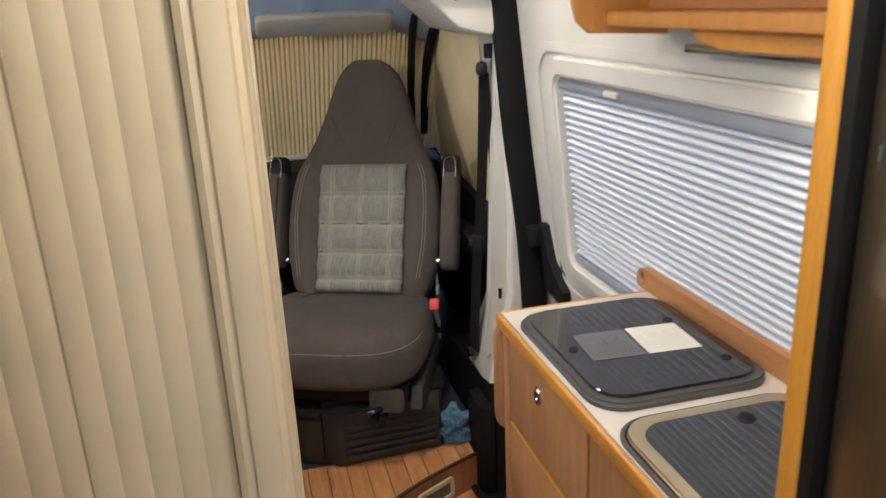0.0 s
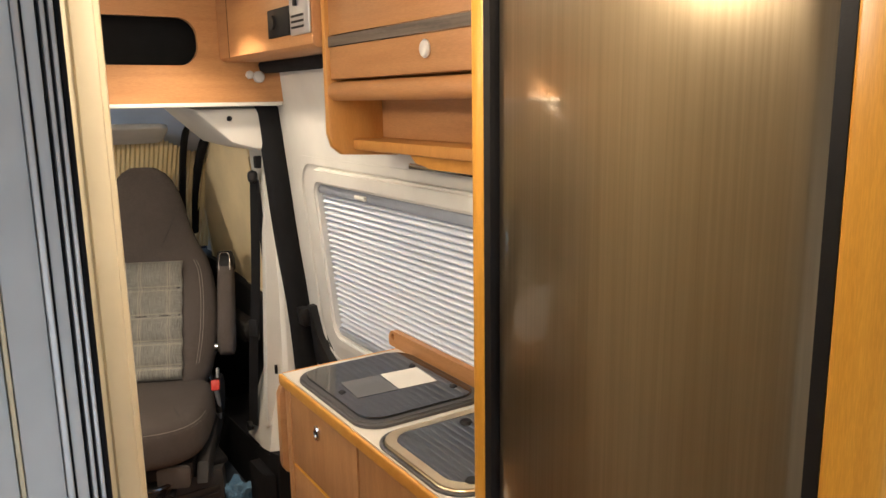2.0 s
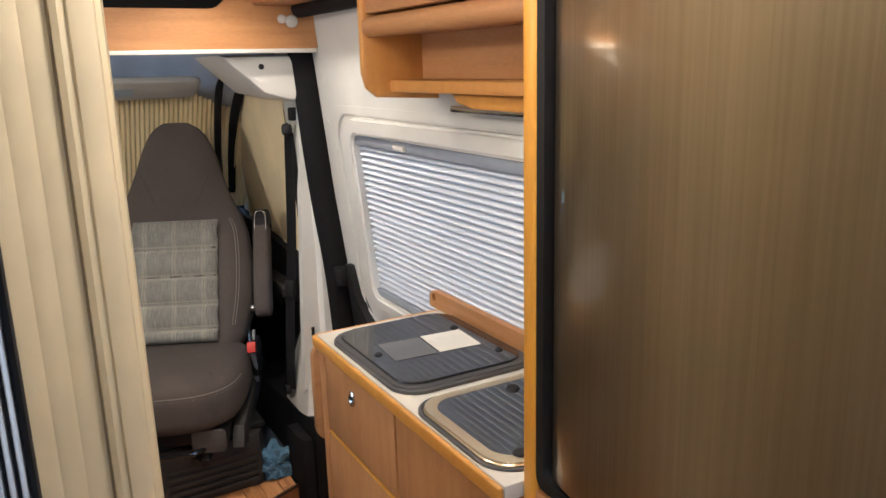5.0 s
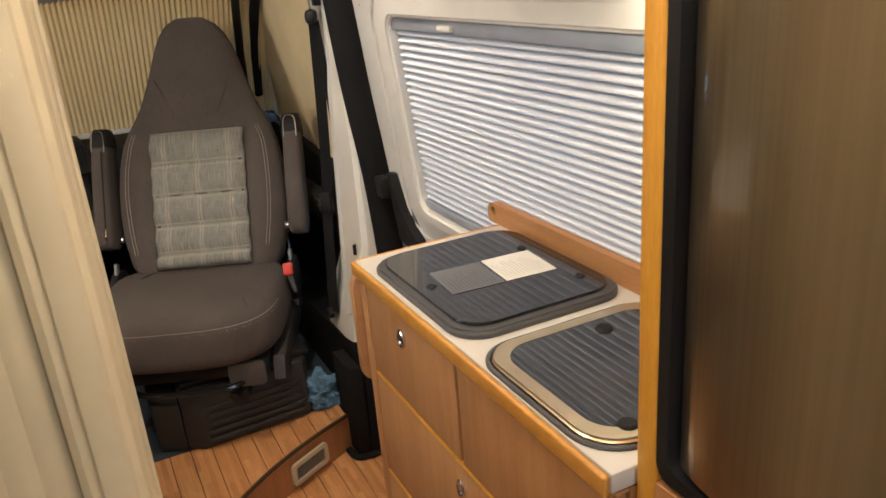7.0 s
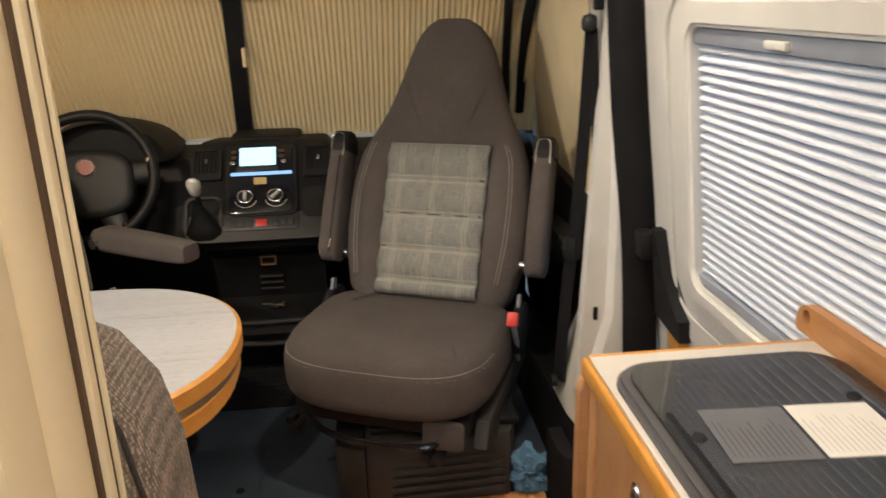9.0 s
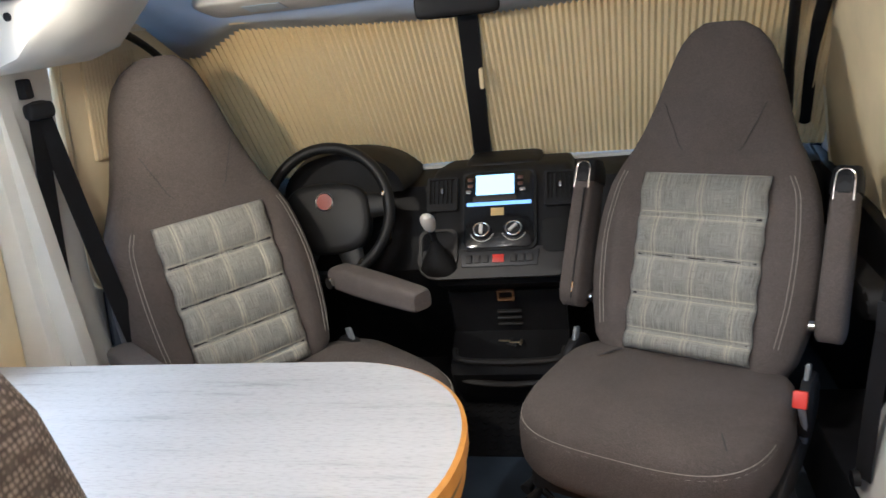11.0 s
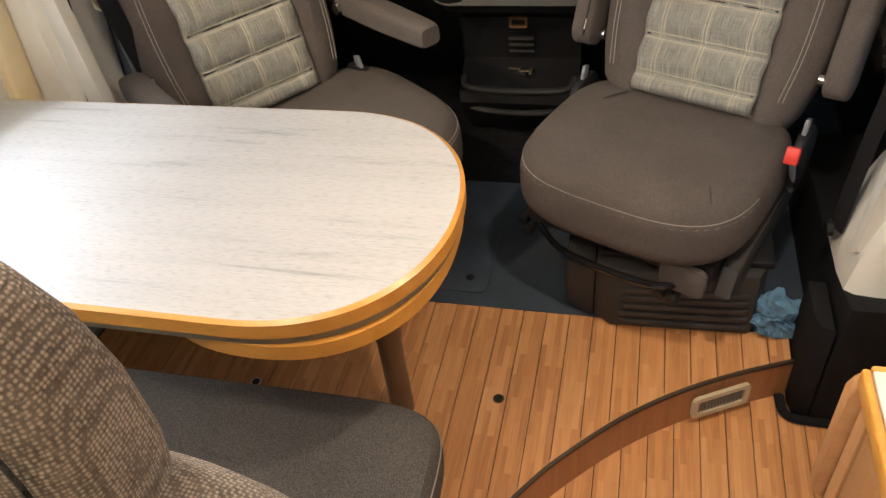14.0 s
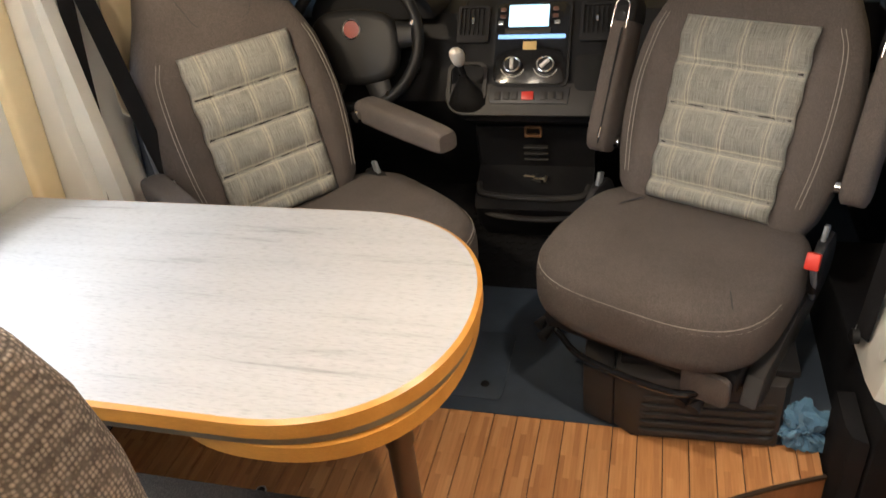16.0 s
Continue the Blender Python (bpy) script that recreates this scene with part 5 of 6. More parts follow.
    for x, y in ((-0.275, -0.30), (-0.245, -0.335), (0.12, -0.37), (0.15, -0.375)):
        part("lever", tube([(x + 0.03, y + 0.12, 0.215), (x + 0.005, y + 0.03, 0.175), (x, y, 0.168)], [0.009, 0.010, 0.015], 10), M_BLACK, seat, "black adjuster lever", True)
    for x0, y0, x1, y1 in ((-0.14, -0.02, -0.20, -0.10), (0.15, -0.25, 0.19, -0.33)):
        part("corner_seam", tube(smooth_path([(x0, y0, 0.4300), ((x0 + x1) / 2, (y0 + y1) / 2, 0.4285), (x1, y1, 0.4205)], 4), 0.0022, 6), M_SEATS, seat, "dark tucked seam", True)
    for sd in (-1, 1):
        part("recliner_cover", prism(rrect(-0.07, 0.06, 0.30, 0.43, 0.045), sd * 0.258, sd * 0.280, "x", 0.008), M_BLACK, seat, "", True)
        part("hinge_bracket", prism([(-0.035, 0.405), (-0.012, 0.40), (0.010, 0.455), (-0.012, 0.462)], sd * 0.262, sd * 0.272, "x", 0.003), M_HINGE, seat, "grey steel hinge bracket", True)
    # armrests
    for sd, raised in zip((-1, 1), arms):
        u0 = sd * 0.297
        if raised:
            place = lambda a, v, u: on_back(u0 + u, 0.08 + a, 0.03 + v)
        else:
            place = lambda a, v, u: on_back(u0 + u, 0.145, 0.03) + Vector((0, -a, 0.026 - v * 0.60 + 0.03 * a))
        rr = []
        for a, k in (((0.0, 0.55), (0.012, 0.85), (0.035, 1.0), (0.12, 1.0), (0.22, 0.96), (0.30, 0.86), (0.34, 0.80), (0.36, 0.70), (0.372, 0.45)) if raised else ((0.0, 0.6), (0.012, 0.9), (0.035, 1.1), (0.12, 1.12), (0.22, 1.08), (0.30, 1.0), (0.35, 0.95), (0.372, 0.88), (0.382, 0.7))):
            rr.append([place(a, v - 0.012, u) for u, v in supell(0.030 * (0.5 + 0.5 * k), 0.052 * k, 4, 24)])
        arm = part("armrest", loft(rr), M_SEATF, seat, "padded armrest, folded up" if raised else "padded armrest, folded down", True)
        if raised:
            cap = []
            for a, k in ((0.318, 0.93), (0.34, 0.9), (0.36, 0.8), (0.377, 0.5)):
                cap.append([place(a, v - 0.012, u) for u, v in supell(0.0335 * (0.5 + 0.5 * k), 0.049 * k, 4, 24)])
            pc = part("end_cap", loft(cap), M_BLACK, arm, "black end cap", True)
            part("wheel_slot", loft([[place(a, -0.056 + d, u) for u in (-0.012, 0.012) for d in ((0.0, 0.012) if u < 0 else (0.012, 0.0))] for a in (0.315, 0.352)]), M_DARKHOLE, pc, "dark adjuster slot", True)
            part("trim_ring", tube(smooth_path([place(a, -0.057, u) for a, u in ((0.30, -0.019), (0.33, -0.019), (0.358, -0.016), (0.366, 0.0), (0.358, 0.016), (0.33, 0.019), (0.30, 0.019))], 4), 0.0018, 6), M_CHROME, pc, "silver trim line", True)
        if raised and sd < 0:
            zp = part("zip", tube([place(a, -0.0635, 0.012) for a in np.linspace(0.02, 0.30, 10)], 0.0022, 6, up=(1, 0, 0)), M_BLACK, arm, "black zip along the armrest", True)
            part("zip_pull", tube([place(0.035, -0.066, 0.012), place(0.060, -0.0665, 0.013)], 0.0028, 6, up=(1, 0, 0)), M_CHROME, zp, "chrome zip pull", True)
        part("pivot", disc_tube(place(0.03, 0.0, -sd * 0.032), (-sd, 0, 0), 0.016, 0.012, 16), M_CHROME, arm, "", True)
    return seat


def seat_base(seat, x0, x1, y0, y1):
    """The ribbed plastic cover of the seat box, on the cab floor."""
    bx = part("base_cover", prism([(x0, y0 + 0.03), (x0 + 0.04, y0), (x1 - 0.02, y0 + 0.012), (x1, y0 + 0.05), (x1, y1), (x0, y1)], FL, 0.305, "z", 0.010), M_DARKGREY, seat, "dark grey plastic seat box cover")
    for k in range(5):
        z = FL + 0.022 + k * 0.024
        d = 0.004 + 0.0018 * (4 - k)
        part("rib", prism([(x0 + 0.055, y0 + 0.002), (x0 + 0.07, y0 - d), (x1 - 0.04, y0 - d + 0.012), (x1 - 0.025, y0 + 0.014)], z, z + 0.015, "z", 0.003), M_DARKGREY, bx)
    part("side_wing", prism([(x0 - 0.075, y0 + 0.06), (x0 - 0.002, y0 + 0.025), (x0 - 0.002, y1), (x0 - 0.075, y1)], FL, 0.275, "z", 0.008), M_DARKGREY, bx)
    part("swivel_plate", box(x0 + 0.01, x1 + 0.01, y0 + 0.04, y1, 0.3055, 0.325, 0.006), M_BLACK, bx)


pseat = captain_seat("passenger_seat", (0.464, 2.476, FL), -23.8, 0.425, "brown cloth swivel passenger seat turned to the rear, armrests up", (True, True), soft=0.75)
seat_base(pseat, 0.285, 0.66, 2.140, 2.60)
part("buckle_stalk", tube([(0.70, 2.36, 0.40), (0.685, 2.30, 0.48), (0.670, 2.268, 0.545)], [0.014, 0.012, 0.012], 8, 0.5, (1, 0.4, 0)), M_BLINDRAIL, pseat, "grey belt buckle stalk")
part("belt_buckle", moved(box(-0.014, 0.014, -0.012, 0.012, -0.018, 0.018, 0.004), pose(0.667, 2.258, 0.556, -25, 0, -20)), M_RED, pseat, "red belt buckle")
dseat = captain_seat("driver_seat", (-0.560, 2.40, FL), 52.0, 0.27, "brown cloth swivel driver seat turned towards the table, armrest down", (False, False), 0.05, 1.10, 0.085, 1.45, 0.6)
seat_base(dseat, -0.72, -0.36, 2.22, 2.62)

# ---- seat belts ----
for side, pts1, pts2, lab in ((1, [(0.818, 2.158, 1.255), (0.832, 2.15, 0.95), (0.836, 2.136, 0.617)], [(0.815, 2.162, 1.25), (0.815, 2.215, 0.9), (0.80, 2.24, 0.65), (0.780, 2.228, 0.395)], "black seat belt on the door pillar"),
                              (-1, [(-0.822, 2.192, 1.262), (-0.832, 2.155, 0.98), (-0.850, 2.125, 0.60)], [(-0.818, 2.202, 1.258), (-0.805, 2.235, 0.98), (-0.785, 2.262, 0.72), (-0.79, 2.32, 0.50)], "black seat belt beside the driver seat")):
    bt = thing("seat_belt", (side * 0.82, 2.16, 0.6), lab, "seat belt", group="seat belts")
    part("strap", tube(smooth_path(pts1, 5), 0.021, 8, 0.09, (1, 0.15 * side, 0)), M_RUBBER, bt)
    part("strap", tube(smooth_path(pts2, 5), 0.021, 8, 0.09, (1, 0.5 * side, 0)), M_RUBBER, bt)
    x, y, z = pts1[0]
    part("guide", moved(pillow(-0.03, 0.03, -0.016, 0.016, -0.02, 0.02, e=4, ez=3, n=20, m=8), pose(x - side * 0.01, y, z + 0.01, 0, 0, 70)), M_BLACK, bt)
    part("height_adjuster", box(x - 0.013 + side * 0.012, x + 0.013 + side * 0.012, y - 0.012, y + 0.012, z + 0.035, z + 0.075, 0.005), M_BLACK, bt)
    x, y, z = pts1[-1]
    part("end_loop", moved(prism([(-0.024, 0.02), (0.024, 0.02), (0.016, -0.02), (-0.022, -0.012)], -0.005, 0.005, "y"), pose(x, y, z, 0, 0, 80)), M_BLACK, bt)
    x, y, z = pts2[-1]
    part("anchor", disc_tube((x - 0.006 * side, y, z), (-side, 0, 0), 0.016, 0.014, 16), M_BLACK, bt)
    if side > 0:
        part("tongue", moved(box(-0.006, 0.006, -0.018, 0.018, -0.03, 0.03, 0.003), pose(0.805, 2.235, 0.74, 0, 0, 30)), M_BLACK, bt)

# ---- dashboard ----
dash = thing("dashboard", (0.0, 3.1, FL), "black van dashboard with a lit radio screen", "dashboard")
part("body", prism([(3.06, 0.845), (3.20, 0.862), (3.42, 0.86), (3.61, 0.83), (3.61, FL), (3.32, FL), (3.22, 0.30), (3.06, 0.50), (2.98, 0.60), (3.0, 0.76)], -0.90, 0.90, "x", 0.012), M_BLACK, dash)
part("stack_body", prism([(2.835, 0.60), (2.818, 0.652), (3.008, 0.893), (3.045, 0.902), (3.30, 0.872), (3.30, 0.45), (2.97, 0.53)], -0.205, 0.215, "x", 0.03, 4), M_BLACK, dash)
# added pale ledge; its light colour imitates daylight glowing below the blinds
part("daylight_glow_ledge", box(-0.86, 0.86, 3.22, 3.54, 0.862, 0.872, 0.003), plain("daylight_glow_pale", (0.55, 0.58, 0.60), 0.6), dash, "pale ledge added to imitate the daylight glow under the windscreen")
part("hump", moved(pillow(-0.11, 0.12, -0.08, 0.10, -0.02, 0.014, e=5, ez=3), pose(0, 3.12, 0.896)), M_BLACK, dash)
p0 = Vector((0, 2.815, 0.658))
vdir = Vector((0, 0.22, 0.267)).normalized()
wdir = Vector((1, 0, 0)).cross(vdir)
FACE = Matrix(((1, vdir.x, wdir.x, p0.x), (0, vdir.y, wdir.y, p0.y), (0, vdir.z, wdir.z, p0.z), (0, 0, 0, 1)))


def on_face(bm):
    for v in bm.verts:
        v.co.y = v.co.y if v.co.y < 0.11 else 0.11 + (v.co.y - 0.11) * 0.8
    return moved(bm, FACE)


part("trim_band", on_face(prism(rrect(-0.236, 0.222, -0.030, 0.060, (0.012, 0.012, 0.055, 0.055), 8), -0.010, 0.002, "z", 0.004, 3)), M_DARKGREY, dash, "grey rounded lower trim of the centre stack")
lower_pan = part("button_panel", on_face(prism([(-0.112, 0.050), (0.116, 0.050), (0.110, 0.002), (-0.106, 0.002)], -0.004, 0.006, "z", 0.003)), plain("mid_grey_plastic", (0.030, 0.030, 0.032), 0.5), dash, "grey switch panel")
for k in range(7):
    u = (-0.085, -0.06, -0.037, 0.0, 0.043, 0.066, 0.089)[k]
    part("switch", on_face(box(u - (0.017 if k == 3 else 0.009), u + (0.017 if k == 3 else 0.009), 0.012, 0.036, 0.008, 0.012, 0.002)), M_RED if k == 3 else M_DARKGREY, lower_pan, "red hazard switch" if k == 3 else "")
st = part("centre_panel", on_face(prism(rrect(-0.100, 0.102, 0.055, 0.338, 0.02), 0.0, 0.012, "z", 0.004)), M_PIANO, dash, "gloss black centre panel")
part("bezel", on_face(holed(rrect(-0.107, 0.109, 0.049, 0.345, 0.024), [rrect(-0.0995, 0.1015, 0.0555, 0.3375, 0.02)], 0.0, 0.010, "z")), M_BLACK, st)
part("screen", on_face(prism(rrect(-0.066, 0.046, 0.248, 0.326, 0.003), 0.012, 0.0145, "z")), M_LCD, st, "lit pale blue display")
part("disc_slot", on_face(box(-0.075, 0.053, 0.222, 0.242, 0.012, 0.016, 0.002)), M_DARKGREY, st)
# unlit bar; its blue reflection is put in as a faint glow
part("blue_bar", on_face(box(-0.093, 0.095, 0.205, 0.219, 0.0118, 0.0135, 0.002)), M_BLUEREFLECT, st, "bar with a blue reflection painted as a glow")
for u, v in ((-0.083, 0.31), (-0.083, 0.285), (0.064, 0.31), (0.064, 0.285), (-0.088, 0.262), (0.07, 0.262)):
    part("radio_button", on_face(box(u - 0.008, u + 0.008, v - 0.007, v + 0.007, 0.012, 0.016, 0.003)), plain("warm_button", (0.10, 0.045, 0.03), 0.3) if v > 0.28 else M_CHROME, st)
part("sticker", on_face(box(-0.022, 0.016, 0.165, 0.195, 0.012, 0.0128)), plain("yellow_sticker", (0.55, 0.40, 0.16), 0.6), st, "yellowish sticker")
for u in (-0.047, 0.045):
    kb = part("climate_knob", on_face(moved(disc_tube((0, 0, 0), (0, 0, 1), 0.026, 0.014, 28, 0.023), pose(u, 0.110, 0.012))), M_BLACK, st, "round climate knob")
    part("chrome_ring", on_face(ring_torus((u, 0.110, 0.0245), (0, 0, 1), 0.0225, 0.0028, 32, 8)), M_CHROME, kb)
    part("pointer", on_face(moved(box(-0.005, 0.005, -0.017, 0.015, 0, 0.012, 0.003), pose(u, 0.110, 0.024, 0, 0, 0 if u < 0 else -45))), M_KNOBW, kb)
    arcs = [(u + 0.034 * math.cos(a), 0.110 + 0.034 * math.sin(a), 0.0125) for a in (radians(200 + 140 * k / 12) for k in range(13))]
    part("scale_arc", on_face(tube(arcs, 0.0012, 6)), M_KNOBW, st)
for u in (-0.168, 0.178):
    vt = part("air_vent", on_face(holed(rrect(u - 0.046, u + 0.046, 0.195, 0.33, 0.008), [rrect(u - 0.037, u + 0.037, 0.222, 0.322, 0.004)], 0.0, 0.012, "z")), M_BLACK, dash, "dash air vent")
    part("vent_hole", on_face(box(u - 0.038, u + 0.038, 0.22, 0.324, 0.0, 0.003)), M_DARKHOLE, vt)
    for k in range(5):
        part("vane", on_face(box(u - 0.028 + k * 0.013, u - 0.025 + k * 0.013, 0.222, 0.322, 0.003, 0.010)), M_BLACK, vt)
    part("slider", on_face(box(u - 0.004, u + 0.004, 0.262, 0.284, 0.010, 0.016, 0.002)), M_CHROME, vt)
    part("tab", on_face(box(u - 0.02, u + 0.02, 0.204, 0.211, 0.0115, 0.014)), M_BLACK, vt)
part("tray_right", on_face(prism(rrect(0.125, 0.20, 0.04, 0.15, 0.02), 0.001, 0.006, "z", 0.002)), M_DARKHOLE, dash, "dark storage tray")
cons = part("console", prism([(2.93, 0.54), (2.96, 0.50), (2.99, 0.38), (2.86, 0.335), (2.85, 0.30), (2.90, 0.22), (2.99, FL), (3.3, FL), (3.3, 0.54)], -0.185, 0.175, "x", 0.012), M_BLACK, dash)
part("tray_lip", tube(smooth_path([(-0.175, 2.90, 0.362), (-0.15, 2.862, 0.345), (0, 2.85, 0.342), (0.14, 2.862, 0.345), (0.165, 2.90, 0.362)], 6), 0.010, 8), M_DARKGREY, cons)
part("tray_lip", tube(smooth_path([(-0.165, 2.905, 0.285), (-0.14, 2.872, 0.268), (0, 2.858, 0.262), (0.13, 2.872, 0.268), (0.155, 2.905, 0.285)], 6), 0.010, 8), M_DARKGREY, cons)
part("socket_frame", holed(rrect(-0.030, 0.022, 0.512, 0.545, 0.005), [rrect(-0.024, 0.016, 0.518, 0.539, 0.003)], 2.918, 2.932, "y"), plain("dull_bronze", (0.16, 0.085, 0.04), 0.4), cons, "small socket frame")
for k in range(3):
    part("slot", box(-0.04 + 0.0, 0.035, 2.955 - 0.004 * k, 2.965, 0.415 + 0.022 * k, 0.421 + 0.022 * k, 0.002), M_DARKGREY, cons)
kt = thing("tray_items", (-0.02, 2.93, 0.36), "small keys and odds lying in the console tray", "keys")
for k in range(6):
    a = random.uniform(0, 180)
    part("key", moved(box(-0.018, 0.018, -0.004, 0.004, 0, 0.004, 0.0015), pose(random.uniform(-0.09, 0.05), random.uniform(2.90, 2.945), 0.366 + 0.002 * k, 0, 0, a)), M_STEEL if k % 2 else M_DARKGREY, kt)
gear = thing("gear_lever", (-0.17, 2.80, 0.66), "gear lever with a pale grey knob", "gear lever")
part("gaiter", loft([[(-0.172 + r * 1.1 * math.cos(a), 2.842 - 0.45 * h + r * math.sin(a) * 0.9, 0.655 + h) for a in (2 * math.pi * k / 24 for k in range(24))] for r, h in ((0.058, -0.012), (0.056, 0.006), (0.048, 0.020), (0.039, 0.036), (0.029, 0.054), (0.020, 0.072), (0.013, 0.088), (0.011, 0.096))]), M_LEATHER, gear, "black leather gaiter")
part("gaiter_frame", on_face(holed(rrect(-0.232, -0.118, 0.0, 0.125, 0.03, 8), [rrect(-0.222, -0.128, 0.010, 0.115, 0.024, 8)], 0.0, 0.009, "z")), M_DARKGREY, gear, "grey gaiter surround")
part("stick", tube([(-0.17, 2.81, 0.74), (-0.17, 2.765, 0.80)], 0.008, 10), M_BLACK, gear)
part("knob", loft([[(-0.17 + r * math.cos(a), 2.765 - 0.5 * h + r * math.sin(a), 0.79 + h) for a in (2 * math.pi * k / 20 for k in range(20))] for r, h in ((0.008, 0), (0.015, 0.008), (0.0195, 0.025), (0.0205, 0.038), (0.018, 0.05), (0.010, 0.058), (0.003, 0.060))]), M_KNOBW, gear, "pale grey knob")
bin_ = part("instrument_hood", loft([[(-0.478 + hw * math.cos(a), y, 0.858 + 1.2 * hh * max(0, math.sin(a))) for a in (math.pi * k / 18 for k in range(19))] for y, hw, hh in ((2.97, 0.19, 0.105), (3.05, 0.20, 0.115), (3.2, 0.20, 0.09), (3.35, 0.18, 0.02))]), M_BLACK, dash)
part("instrument_face", moved(prism([(0.17 * math.cos(a), 0.085 * math.sin(a)) for a in (math.pi * k / 16 for k in range(17))], -0.002, 0.002, "y"), pose(-0.478, 2.985, 0.862)), M_PIANO, bin_)
wheel = thing("steering_wheel", (-0.478, 2.85, 0.88), "black leather steering wheel with a round red badge", "steering wheel")
ax = Vector((0.0, -0.93, 0.37)).normalized()
ctr = Vector((-0.478, 2.815, 0.848))
part("rim", ring_torus(ctr, ax, 0.186, 0.0165, 56, 12), M_LEATHER, wheel)
q = ax.to_track_quat("Z", "Y").to_matrix().to_4x4()
WM = Matrix.Translation(ctr) @ q
ux = (q.inverted() @ Vector((1, 0, 0))).normalized()
ang = math.degrees(math.atan2(ux.y, ux.x))
WM = WM @ pose(0, 0, 0, 0, 0, ang)
part("hub", moved(pillow(-0.132, 0.132, -0.122, 0.084, -0.03, 0.02, e=3.0, ez=3), WM), M_LEATHER, wheel)
for a0, a1, nm in (((-0.07, 0.01), (-0.17, 0.015), "spoke"), ((0.07, 0.01), (0.17, 0.015), "spoke"), ((-0.045, -0.06), (-0.08, -0.155), "spoke"), ((0.045, -0.06), (0.08, -0.155), "spoke")):
    part(nm, moved(tube([(a0[0], a0[1], -0.008), (a1[0], a1[1], 0.0)], [0.044, 0.032], 12, 0.35), WM), M_LEATHER, wheel)
for x, y in ((-0.17, 0.045), (0.17, 0.045), (-0.10, -0.145), (0.10, -0.145)):
    part("rim_inlay", moved(tube([(x * 1.0 - 0.003, y - 0.006, 0.010), (x + 0.003, y + 0.006, 0.010)], 0.007, 8), WM), M_CHROME, wheel, "silver rim inlay")
part("badge", moved(disc_tube((0, 0.028, 0.018), (0, 0, 1), 0.026, 0.006, 28, 0.023), WM), plain("red_badge", (0.22, 0.05, 0.035), 0.25), wheel, "round red badge")
part("badge_ring", moved(ring_torus((0, 0.028, 0.023), (0, 0, 1), 0.025, 0.0025, 32, 8), WM), M_CHROME, wheel, "chrome ring")
for k in range(3):
    part("wheel_button", moved(box(0.090, 0.098, -0.065 + 0.020 * k, -0.056 + 0.020 * k, 0.012, 0.018, 0.002), WM), M_CHROME, wheel)
part("green_led", moved(box(0.088, 0.092, 0.045, 0.049, 0.004, 0.008), WM), M_GREENLED, wheel, "green indicator light")
part("column", tube([(-0.478, 2.84, 0.85), (-0.478, 3.02, 0.74)], 0.05, 16), M_LEATHER, wheel)
part("stalk", tube([(-0.45, 2.90, 0.82), (-0.33, 2.88, 0.80)], 0.008, 8), M_LEATHER, wheel)
keyt = thing("ignition_key", (-0.36, 2.9, 0.74), "metal key ring hanging at the steering column", "key ring")
part("ring", ring_torus((-0.335, 2.885, 0.735), (0.2, 1, 0), 0.014, 0.0022, 20, 6), M_CHROME, keyt)
part("key_head", box(-0.362, -0.335, 2.885, 2.89, 0.748, 0.765, 0.003), M_BLACK, keyt)

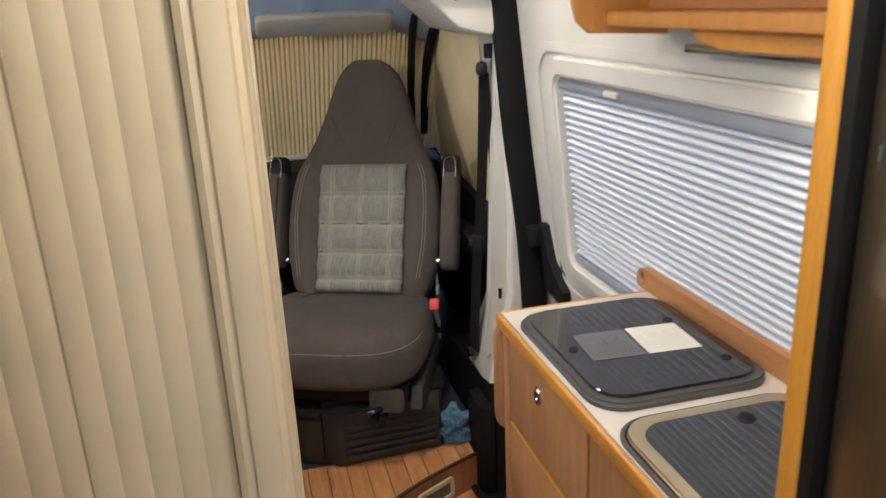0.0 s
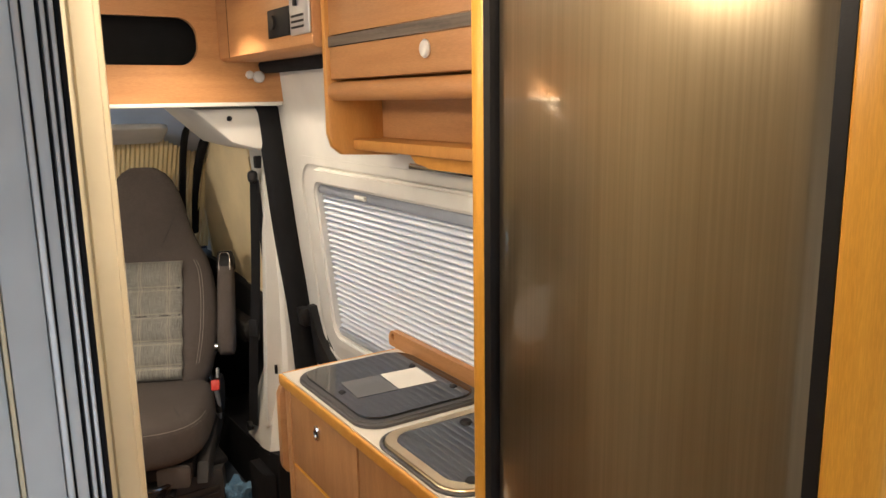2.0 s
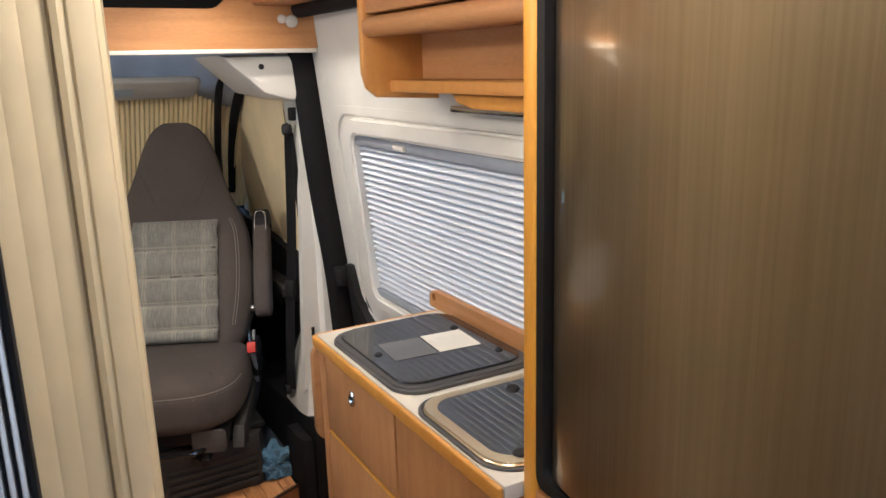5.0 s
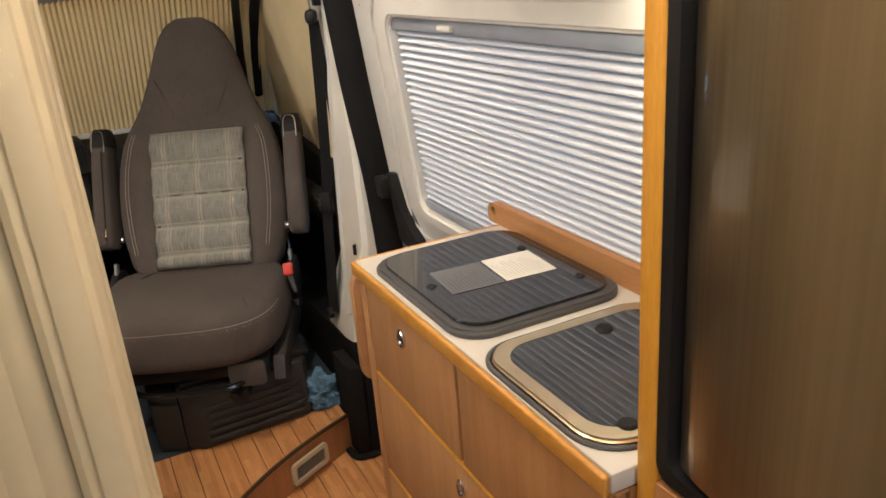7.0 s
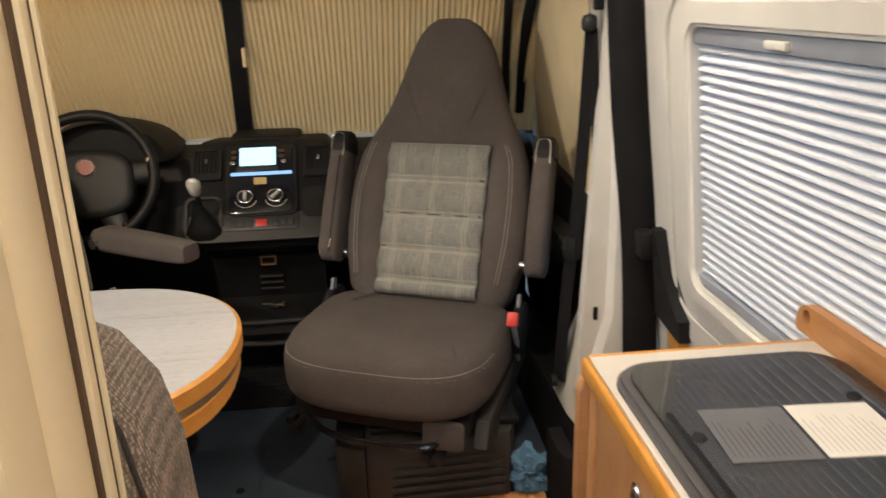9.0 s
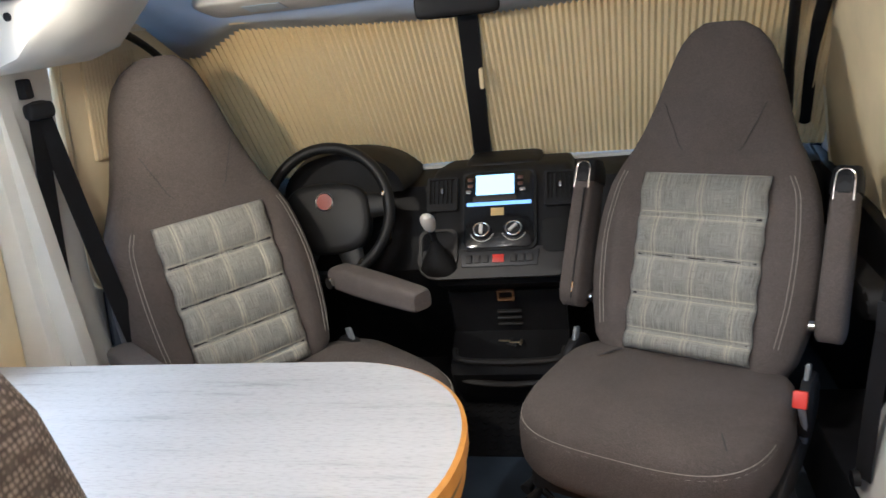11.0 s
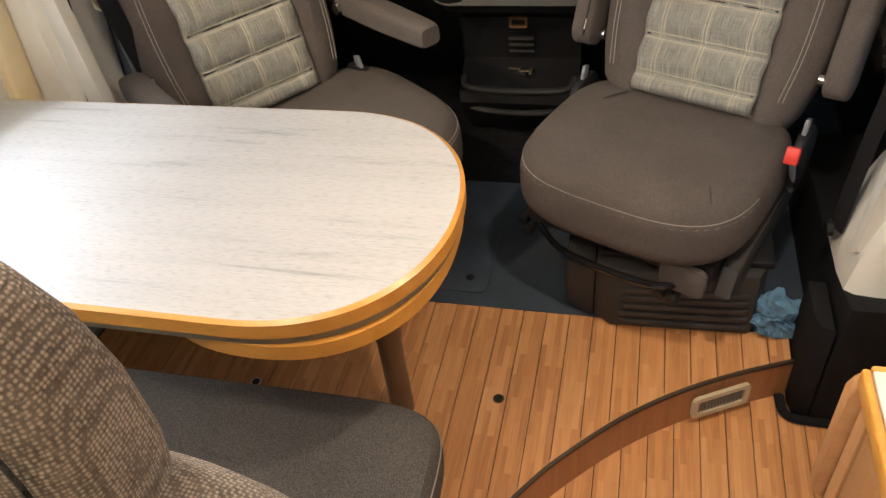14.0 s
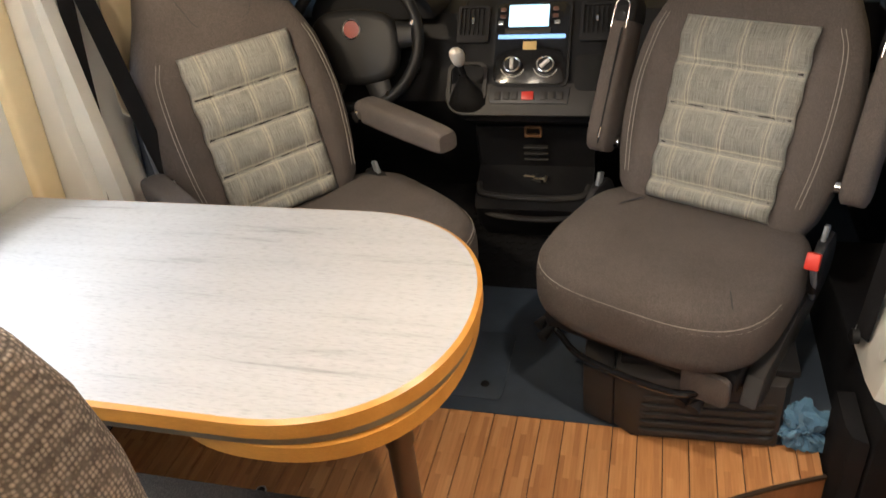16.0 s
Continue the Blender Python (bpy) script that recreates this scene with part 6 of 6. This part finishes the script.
# ---- loose things ----
rag = thing("blue_cloth", (0.69, 2.185, FL), "crumpled blue cloth on the platform beside the seat", "cloth")
bm = bmesh.new()
bmesh.ops.create_icosphere(bm, subdivisions=5, radius=0.05)
for v in bm.verts:
    d = v.co.normalized()
    n1 = noise.noise(d * 2.2 + Vector((3, 1, 7)))
    n2 = 1 - abs(noise.noise(d * 4.5 + Vector((9, 2, 4))))
    k = 0.70 + 0.55 * n1 + 0.55 * (n2 - 0.5)
    v.co = Vector((d.x * 0.058 * k * 1.15, d.y * 0.05 * k, max(-0.045, d.z * 0.062 * k * 1.1)))
    v.co.z += 0.045
    if d.z > 0.75:
        v.co.z += 0.035 * (d.z - 0.75) / 0.25
        v.co.x -= 0.02 * (d.z - 0.75) / 0.25
part("cloth", moved(bm, Matrix.Translation((0.690, 2.178, FL + 0.001)) @ Matrix.Scale(0.88, 4)), M_CLOTH, rag)
clip = thing("table_latch", (-0.90, 1.86, 0.83), "small metal latch on the wall above the table", "latch")
part("plate", box(-0.925, -0.918, 1.83, 1.90, 0.815, 0.85, 0.002), M_CHROME, clip)
part("tongue", box(-0.918, -0.885, 1.855, 1.865, 0.822, 0.834, 0.002), M_CHROME, clip)
wf = thing("dinette_window_frame", (-0.93, 1.4, 0.9), "white moulded frame of the dinette window", "window", kind="structure")
bm = leaning(holed(rrect(0.98, 1.885, 0.86, 1.45, 0.08, 8), [rrect(1.02, 1.845, 0.90, 1.41, 0.05, 8)], -0.03, 0.0, "x"), -1)
part("frame", bm, M_WHITE, wf)
part("blind_rail", leaning(box(-0.014, -0.004, 1.015, 1.85, 1.385, 1.415), -1), M_BLINDRAIL, wf, "grey blind rail")

# ---- floor boards ----
PITCH = 0.057


def board(name, parent, poly, z0, z1):
    part(name, prism(poly, z0, z1, "z", 0.0), M_FLOOR, parent, smooth=False)


x = -0.97
while x < 0.72:
    xa, xb = x + 0.0011, x + PITCH - 0.0011
    xb = min(xb, 0.73)
    rear = [(xa + (xb - xa) * k / 4, curve_y(xa + (xb - xa) * k / 4)) for k in range(5)] if xb > 0.08 else [(xa, 0.94), (xb, 0.94)]
    if xa < 0.08 < xb:
        rear = [(xa, 0.94), (0.0745, 0.94), (0.078, 1.30)] + [(q, curve_y(q)) for q in np.linspace(0.082, xb, 4)]
    board("plank", platform, rear + [(xb, 2.164), (xa, 2.164)], FL - 0.006, FL)
    x += PITCH
x = -0.14
while x < 0.98:
    xa, xb = x + 0.0011, x + PITCH - 0.0011
    for y0, y1 in ((-1.29, -0.051), (-0.049, 1.1), (1.102, 2.29)):
        board("plank", lower, [(xa, y0), (xb, y0), (xb, y1), (xa, y1)], -0.006, 0.0)
    x += PITCH
